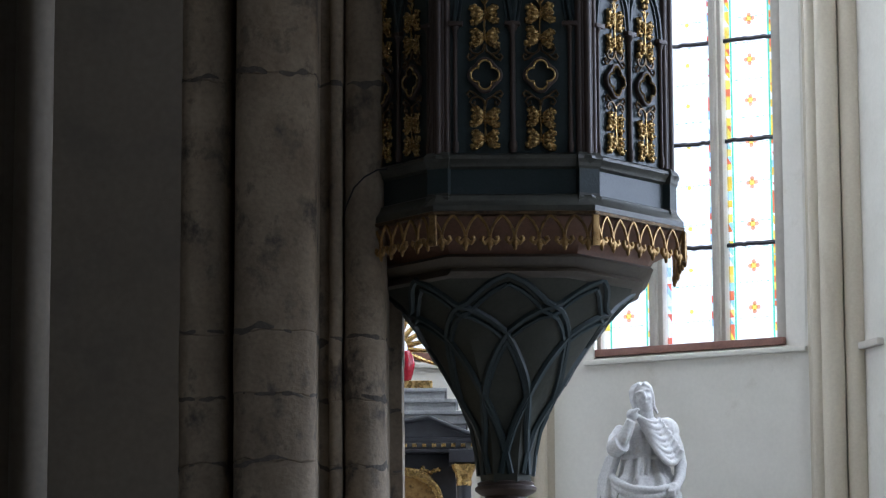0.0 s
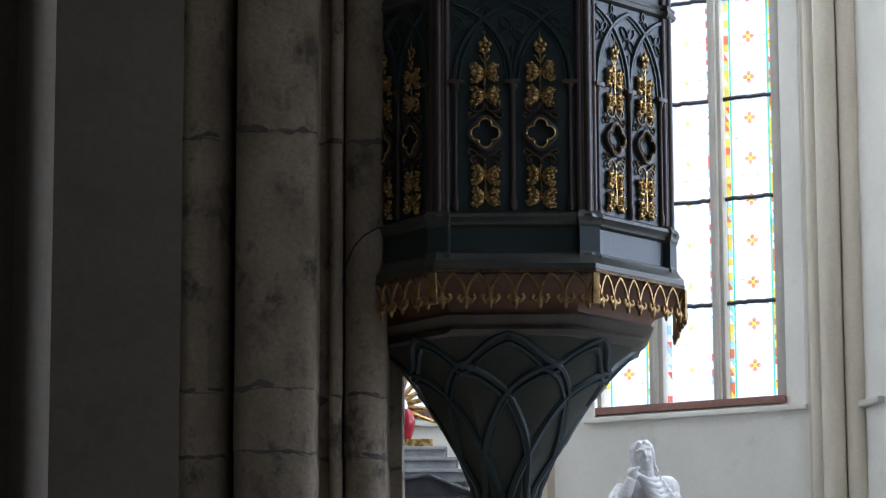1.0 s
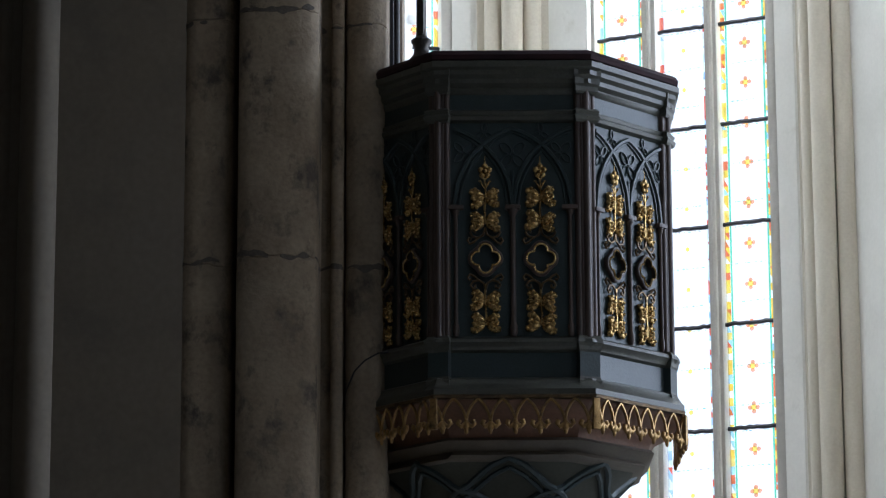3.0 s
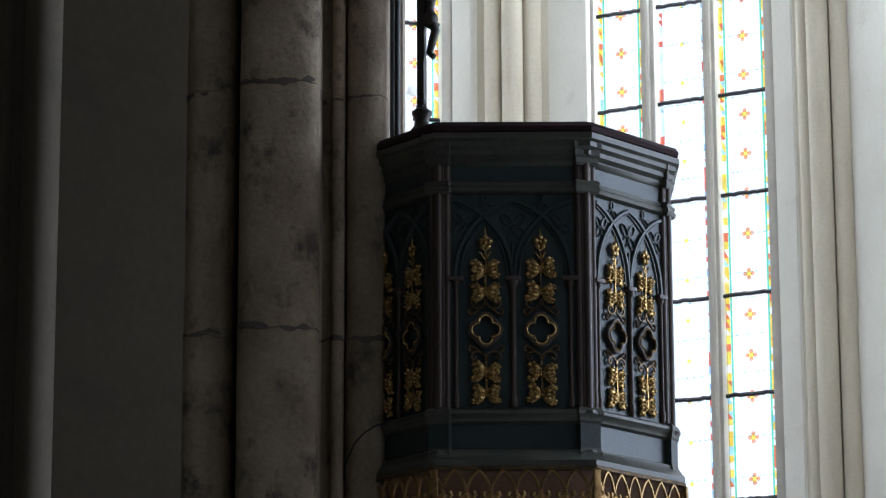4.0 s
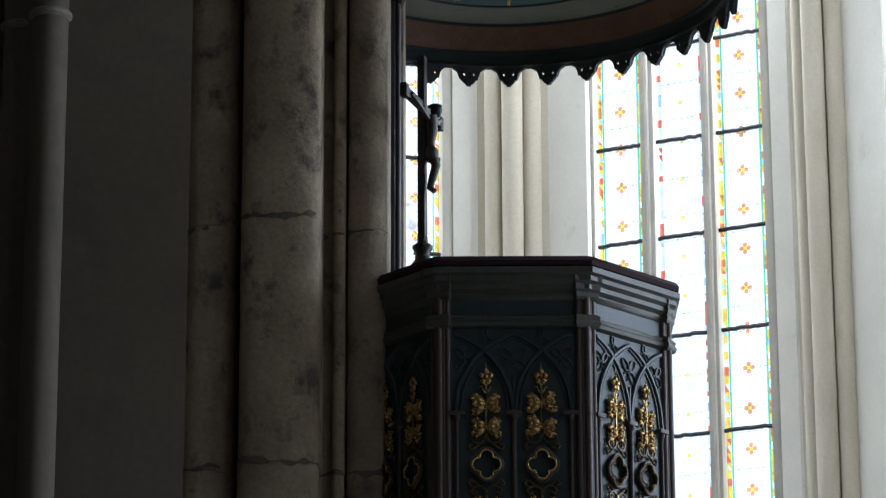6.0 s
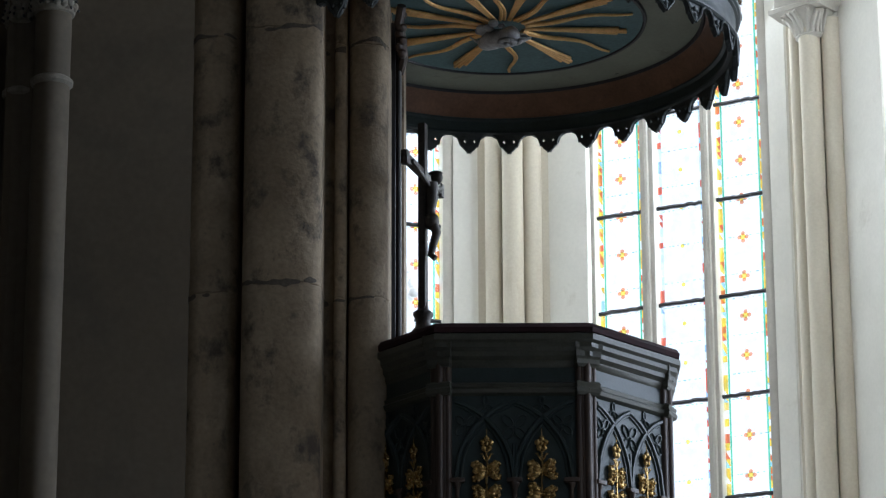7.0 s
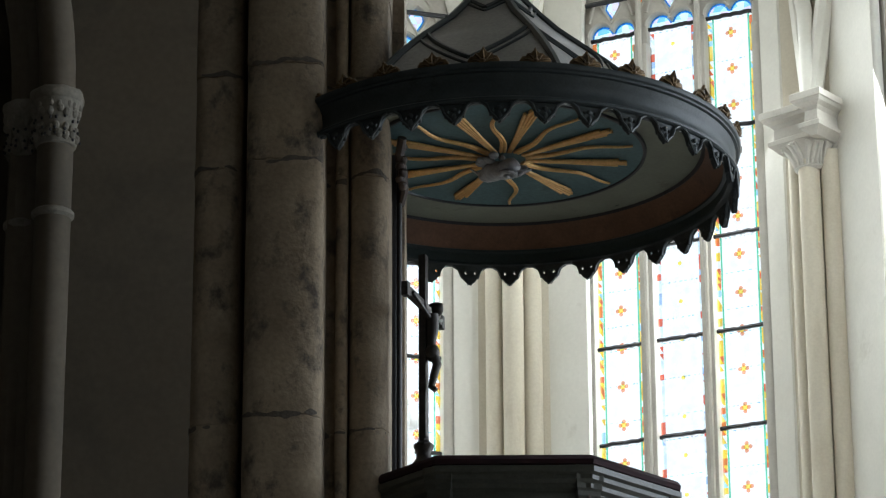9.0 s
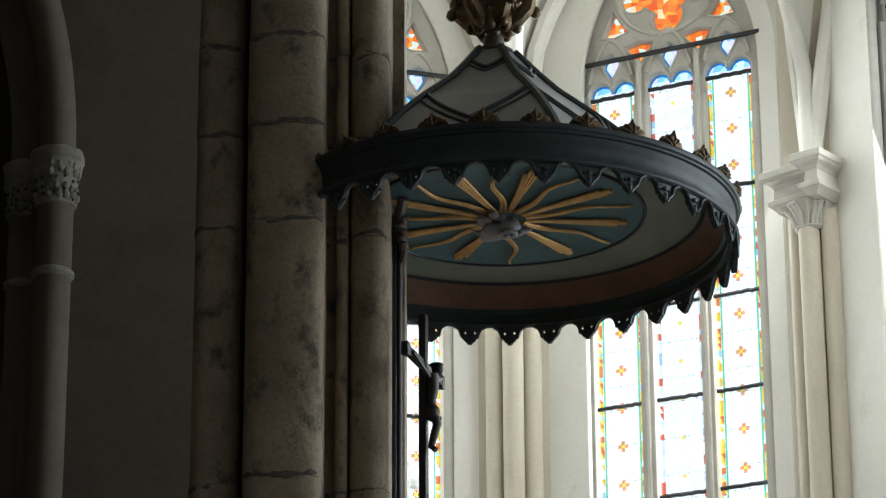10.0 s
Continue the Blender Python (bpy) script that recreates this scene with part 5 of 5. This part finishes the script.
for i in range(13):
    a = radians(-20 + 17 * i)
    part("gilt_ray", tube(bmesh.new(), [(-0.42 + 0.12 * math.cos(a), AYY + 0.6, 5.22 + 0.12 * math.sin(a)), (-0.42 + 0.30 * math.cos(a), AYY + 0.6, 5.22 + 0.30 * math.sin(a)), (-0.42 + 0.44 * math.cos(a), AYY + 0.6, 5.22 + 0.44 * math.sin(a))], 0.028, 6, taper=lambda t: 1 - 0.8 * t), GOLD, sun)
part("ruby_centre", lathe(bmesh.new(), [(0.04, 4.94), (0.06, 5.0), (0.075, 5.08), (0.06, 5.15), (0.03, 5.19)], 18, at=(-0.31, AYY + 0.50)), REDGLASS, sun, "ruby-red glass vessel")
part("niche_pier", boxed(-0.62, -0.34, AYY + 0.7, AYY + 0.95, 4.9, 9.05, bevel=0.02), MARBLE, altar)


def robed(name, label, m, height, arms, folds, seed, width=1.0, material=MARBLE):
    """A carved robed figure as one plain, softly folded mesh."""
    rnd = random.Random(seed)
    bm = bmesh.new()
    prof = [(0.0, 0.17), (0.06, 0.178), (0.25, 0.165), (0.42, 0.155), (0.55, 0.135), (0.64, 0.118), (0.70, 0.128), (0.77, 0.132), (0.82, 0.115), (0.85, 0.06), (0.87, 0.042)]
    rings = []
    steps = 60
    for j in range(steps + 1):
        q = 0.87 * j / steps
        r = next(a0[1] + (a1[1] - a0[1]) * (q - a0[0]) / (a1[0] - a0[0]) for a0, a1 in zip(prof, prof[1:]) if q <= a1[0] + 1e-6)
        ring_ = []
        for i in range(64):
            a = 2 * math.pi * i / 64
            f = folds * (1 - min(1, q / 0.85) * 0.55)
            w = (1 - 2 * abs(math.sin(a * 5 + q * 4 + math.sin(q * 11) * 0.7))) * 0.7 + math.sin(a * 4 - q * 9 + 1.0) * 0.5
            sash = 0.026 * (1 - 2 * abs(math.sin(13 * (q - 0.30 * math.cos(a - 0.9))))) if q > 0.40 else 0
            rr = (r + f * w * 0.26 * r + sash * 0.5) * height
            ring_.append((rr * math.cos(a) * width, rr * math.sin(a) * 0.74, q * height))
        rings.append(ring_)
    loft(bm, rings)
    h = height
    blob(bm, (0, -0.01 * h, 0.925 * h), (0.044 * h, 0.052 * h, 0.066 * h), 20, 14)
    blob(bm, (0, 0.012 * h, 0.94 * h), (0.053 * h, 0.056 * h, 0.058 * h), 20, 14)
    for sx in (-1, 1):
        blob(bm, (sx * 0.046 * h, 0.004 * h, 0.915 * h), (0.018 * h, 0.034 * h, 0.055 * h), 10, 8)
    blob(bm, (0, 0.05 * h, 0.90 * h), (0.045 * h, 0.035 * h, 0.06 * h), 12, 8)
    blob(bm, (0, -0.062 * h, 0.925 * h), (0.009 * h, 0.014 * h, 0.016 * h), 8, 6)
    blob(bm, (0, -0.05 * h, 0.872 * h), (0.028 * h, 0.024 * h, 0.034 * h), 10, 8)
    tube(bm, [(0.125 * h * math.sin(q) * width, -0.105 * h * math.cos(q), (0.79 - 0.035 * math.cos(q)) * h) for q in [i * math.pi / 8 for i in range(-8, 9)]], 0.026 * h, 10)
    for pts, r in arms:
        tube(bm, [(x * h, y * h, z * h) for x, y, z in pts], r * h, 12, taper=lambda t: 1.15 - 0.42 * t)
        blob(bm, (pts[-1][0] * h, pts[-1][1] * h, pts[-1][2] * h), (r * h * 0.95,) * 3, 10, 8)
    ob = tagged(new(name, mesh_of(name, bm, material, 80)), label, "statue")
    ob.matrix_world = m
    rm = ob.modifiers.new("merge", "REMESH")
    rm.mode, rm.voxel_size, rm.use_smooth_shade = "VOXEL", 0.009, True
    sm = ob.modifiers.new("soften", "SMOOTH")
    sm.iterations, sm.factor = 2, 0.5
    return ob


def thinking_statue(m):
    """Robed figure leaning its head on one hand, a mantle slung over the other shoulder; one plain mesh."""
    bm = bmesh.new()
    prof = [(0.0, 0.30, 0.24), (0.35, 0.30, 0.23), (0.70, 0.285, 0.22), (0.90, 0.262, 0.21), (1.01, 0.236, 0.19), (1.05, 0.195, 0.158), (1.16, 0.165, 0.135), (1.26, 0.185, 0.145), (1.36, 0.205, 0.135), (1.42, 0.15, 0.105), (1.47, 0.065, 0.06)]
    rings = []
    for j in range(75):
        z = 1.47 * j / 74
        rx, ry = next((a[1] + (b[1] - a[1]) * (z - a[0]) / (b[0] - a[0]), a[2] + (b[2] - a[2]) * (z - a[0]) / (b[0] - a[0])) for a, b in zip(prof, prof[1:]) if z <= b[0] + 1e-6)
        row = []
        for i in range(96):
            a = 2 * math.pi * i / 96
            fold = 0.0
            if z < 1.17:
                fold = 0.016 * math.sin(9 * a + 1.2 * math.sin(4 * z)) + 0.009 * math.sin(17 * a + 3 * z)
            elif z < 1.38:
                fold = 0.006 * math.sin(20 * a + 5 * z)
            row.append(((rx + fold) * math.cos(a), (ry + fold) * math.sin(a), z))
        rings.append(row)
    loft(bm, rings)
    tilt = Matrix.Rotation(radians(-13), 4, "Y")
    neck = Vector((0.01, -0.03, 1.47))
    def at_head(x, y, z):
        return tuple(neck + (tilt @ Vector((x, y, z))))
    tube(bm, [(0.01, -0.01, 1.40), tuple(neck), at_head(0, -0.02, 0.07)], 0.058, 12)
    blob(bm, at_head(0, -0.035, 0.135), (0.068, 0.082, 0.10), 20, 14, tilt)
    blob(bm, at_head(0, -0.06, 0.075), (0.042, 0.045, 0.05), 14, 10, tilt)
    tube(bm, [at_head(0, -0.113, 0.165), at_head(0, -0.128, 0.135), at_head(0, -0.118, 0.115)], 0.011, 8)
    for sx in (-1, 1):
        tube(bm, [at_head(sx * 0.012, -0.112, 0.172), at_head(sx * 0.035, -0.108, 0.176), at_head(sx * 0.056, -0.088, 0.166)], 0.008, 6)
        blob(bm, at_head(sx * 0.032, -0.092, 0.118), (0.022, 0.02, 0.02), 8, 6)
        # locks that fall from the parting to the shoulder
        for q in range(4):
            o = 0.012 * q
            pts = [at_head(sx * (0.012 + o), -0.085 + 1.6 * o, 0.232), at_head(sx * (0.055 + o * 0.7), -0.075 + 1.8 * o, 0.195), at_head(sx * (0.076 + o * 0.3), -0.05 + 1.5 * o, 0.13), at_head(sx * (0.068 + 0.006 * (q % 2)), -0.03 + 1.4 * o, 0.06), at_head(sx * (0.082 + o * 0.4), -0.03 + 1.4 * o, 0.0)]
            tube(bm, pts, 0.015, 7, taper=lambda t: 1.1 - 0.45 * t)
    tube(bm, [at_head(-0.02, -0.10, 0.085), at_head(0, -0.112, 0.088), at_head(0.02, -0.10, 0.085)], 0.007, 6)
    blob(bm, at_head(0, 0.015, 0.155), (0.083, 0.085, 0.098), 20, 14, tilt)
    # arm bent up to the cheek, with a wide sleeve
    tube(bm, [(-0.17, 0.0, 1.37), (-0.225, -0.04, 1.29), (-0.245, -0.10, 1.235), (-0.20, -0.16, 1.27)], 0.068, 12, taper=lambda t: 0.9 + 0.25 * t)
    tube(bm, [(-0.235, -0.12, 1.23), (-0.17, -0.175, 1.33), (-0.135, -0.19, 1.42)], 0.050, 12, taper=lambda t: 1.15 - 0.4 * t)
    blob(bm, (-0.122, -0.165, 1.462), (0.046, 0.040, 0.046), 12, 9)
    for q in range(4):
        tube(bm, [(-0.150 + 0.014 * q, -0.195, 1.455 + 0.008 * q), (-0.125 + 0.014 * q, -0.205, 1.485 + 0.006 * q), (-0.10 + 0.010 * q, -0.175, 1.50)], 0.011, 6)
    for q in range(5):
        tube(bm, [(-0.27 + 0.02 * q, -0.10 - 0.025 * q, 1.20 + 0.012 * q), (-0.25 + 0.02 * q, -0.16 - 0.015 * q, 1.24 + 0.02 * q), (-0.215 + 0.02 * q, -0.165 - 0.012 * q, 1.31 + 0.018 * q)], 0.013, 6)
    # mantle: hanging folds from the neck to the far shoulder
    for q in range(8):
        f = q / 7
        x0, z0 = -0.075 + 0.02 * f, 1.46 - 0.03 * f
        x1, z1 = 0.10 + 0.17 * f, 1.45 - 0.23 * f
        low = 0.06 + 0.19 * f
        pts = []
        for i in range(15):
            t = i / 14
            x = x0 + (x1 - x0) * t
            sag = low * 4 * t * (1 - t) * (0.75 + 0.5 * t)
            pts.append((x, -0.135 - 0.075 * math.sin(math.pi * min(1, t * 1.15)) * (0.6 + 0.4 * f) + 0.09 * max(0, t - 0.75), z0 + (z1 - z0) * t - sag * 0.72))
        tube(bm, pts, 0.017 + 0.006 * (q % 2), 8)
    blob(bm, (0.165, 0.0, 1.36), (0.105, 0.12, 0.105), 16, 12)
    blob(bm, (0.205, -0.03, 1.27), (0.075, 0.10, 0.10), 14, 10)
    # lower arm, with a hand that gathers the cloth
    tube(bm, [(0.235, -0.02, 1.27), (0.265, -0.05, 1.12), (0.245, -0.12, 1.02), (0.20, -0.18, 0.95)], 0.05, 12, taper=lambda t: 1.15 - 0.45 * t)
    blob(bm, (0.19, -0.20, 0.93), (0.04, 0.035, 0.05), 10, 8)
    for q in range(4):
        tube(bm, [(0.20 - 0.015 * q, -0.215, 0.95), (0.175 - 0.013 * q, -0.24, 0.915), (0.185 - 0.012 * q, -0.22, 0.88)], 0.011, 6)
    # girdle with two hanging ends
    tube(bm, [(0.172 * math.cos(a), 0.143 * math.sin(a), 1.165) for a in [2 * math.pi * i / 24 for i in range(25)]], 0.014, 8)
    for x in (-0.07, -0.035, 0.01):
        tube(bm, [(x, -0.145, 1.16), (x - 0.015, -0.17, 1.08), (x - 0.03, -0.175, 1.0 + 0.04 * (x > 0))], 0.014, 7)
    # heavy overfold swept across the hips, and the cloak behind
    for q in range(7):
        f = q / 6
        pts = []
        for i in range(17):
            t = i / 16
            a = math.pi * (1.02 + 0.93 * t)
            r = 1.06 - 0.02 * q
            pts.append((0.246 * r * math.cos(a) + 0.005, 0.20 * r * math.sin(a) - 0.015, 1.03 - 0.30 * math.sin(math.pi * t) * (0.35 + 0.65 * f) - 0.20 * f * (1 - t) - 0.03 * f))
        tube(bm, pts, 0.026 - 0.002 * (q % 3), 8)
    for q in range(4):
        tube(bm, [(-0.20 - 0.02 * q, 0.02 * q, 1.24 - 0.02 * q), (-0.275 - 0.015 * q, 0.0 + 0.03 * q, 1.02), (-0.315 - 0.008 * q, 0.0 + 0.03 * q, 0.75), (-0.30, 0.02 * q, 0.4), (-0.29, 0.02 * q, 0.05)], 0.034, 8)
    for q in range(4):
        tube(bm, [(0.19 + 0.015 * q, -0.20 + 0.03 * q, 0.92), (0.175 + 0.03 * q, -0.21 + 0.03 * q, 0.75), (0.20 + 0.03 * q, -0.20 + 0.03 * q, 0.4), (0.22 + 0.02 * q, -0.2 + 0.03 * q, 0.05)], 0.024, 8)
    ob = tagged(new("statue", mesh_of("statue", bm, MARBLE, 80)), "white marble robed statue with one hand raised to the cheek", "statue")
    ob.matrix_world = m
    rm = ob.modifiers.new("merge", "REMESH")
    rm.mode, rm.voxel_size, rm.use_smooth_shade = "VOXEL", 0.0065, True
    sm = ob.modifiers.new("soften", "SMOOTH")
    sm.iterations, sm.factor = 2, 0.5


thinking_statue(pose(1.565, 25.0, 2.86, 0, 0, 6) @ Matrix.Diagonal((1.02, 1.04, 1.09, 1)))
robed("statue", "tall white robed statue on a slender pier before the window", pose(-0.43, 26.82, 9.05, 0, 0, 30), 1.16,
      [([(0.11, 0, 0.76), (0.16, -0.02, 0.62), (0.12, -0.1, 0.58)], 0.045)], 0.8, 9, 0.95, GLARE_WHITE)
pl = thing("pedestal", "tall pale stone pedestal under the marble statue", "pedestal", pose(0, 0, 0))
part("shaft", boxed(0.85, 1.95, 24.6, 25.4, 0.2, 2.74, bevel=0.02), MARBLE, pl)
part("slab", boxed(0.78, 2.02, 24.52, 25.48, 2.74, 2.86, bevel=0.03), MARBLE, pl)
part("foot", boxed(0.75, 2.05, 24.5, 25.5, 0.0, 0.2, bevel=0.03), MARBLE, pl)
plant = thing("potted_plant", "green grassy plant in a stone pot beside the statue", "plant", pose(1.13, 24.8, 2.86))
part("pot", lathe(bmesh.new(), [(0.08, 0), (0.12, 0.04), (0.15, 0.2), (0.16, 0.22), (0.13, 0.22)], 20), CARVED, plant)
rnd = random.Random(12)
for i in range(22):
    a, r, h = rnd.uniform(0, 6.28), rnd.uniform(0.08, 0.30), rnd.uniform(0.65, 1.04)
    part("blade", tube(bmesh.new(), [(0.04 * math.cos(a), 0.04 * math.sin(a), 0.2), (0.4 * r * math.cos(a), 0.4 * r * math.sin(a), 0.2 + (h - 0.2) * 0.6), (r * math.cos(a), r * math.sin(a), h)], 0.012, 5, 0.4, taper=lambda t: 1 - 0.85 * t), LEAF, plant)
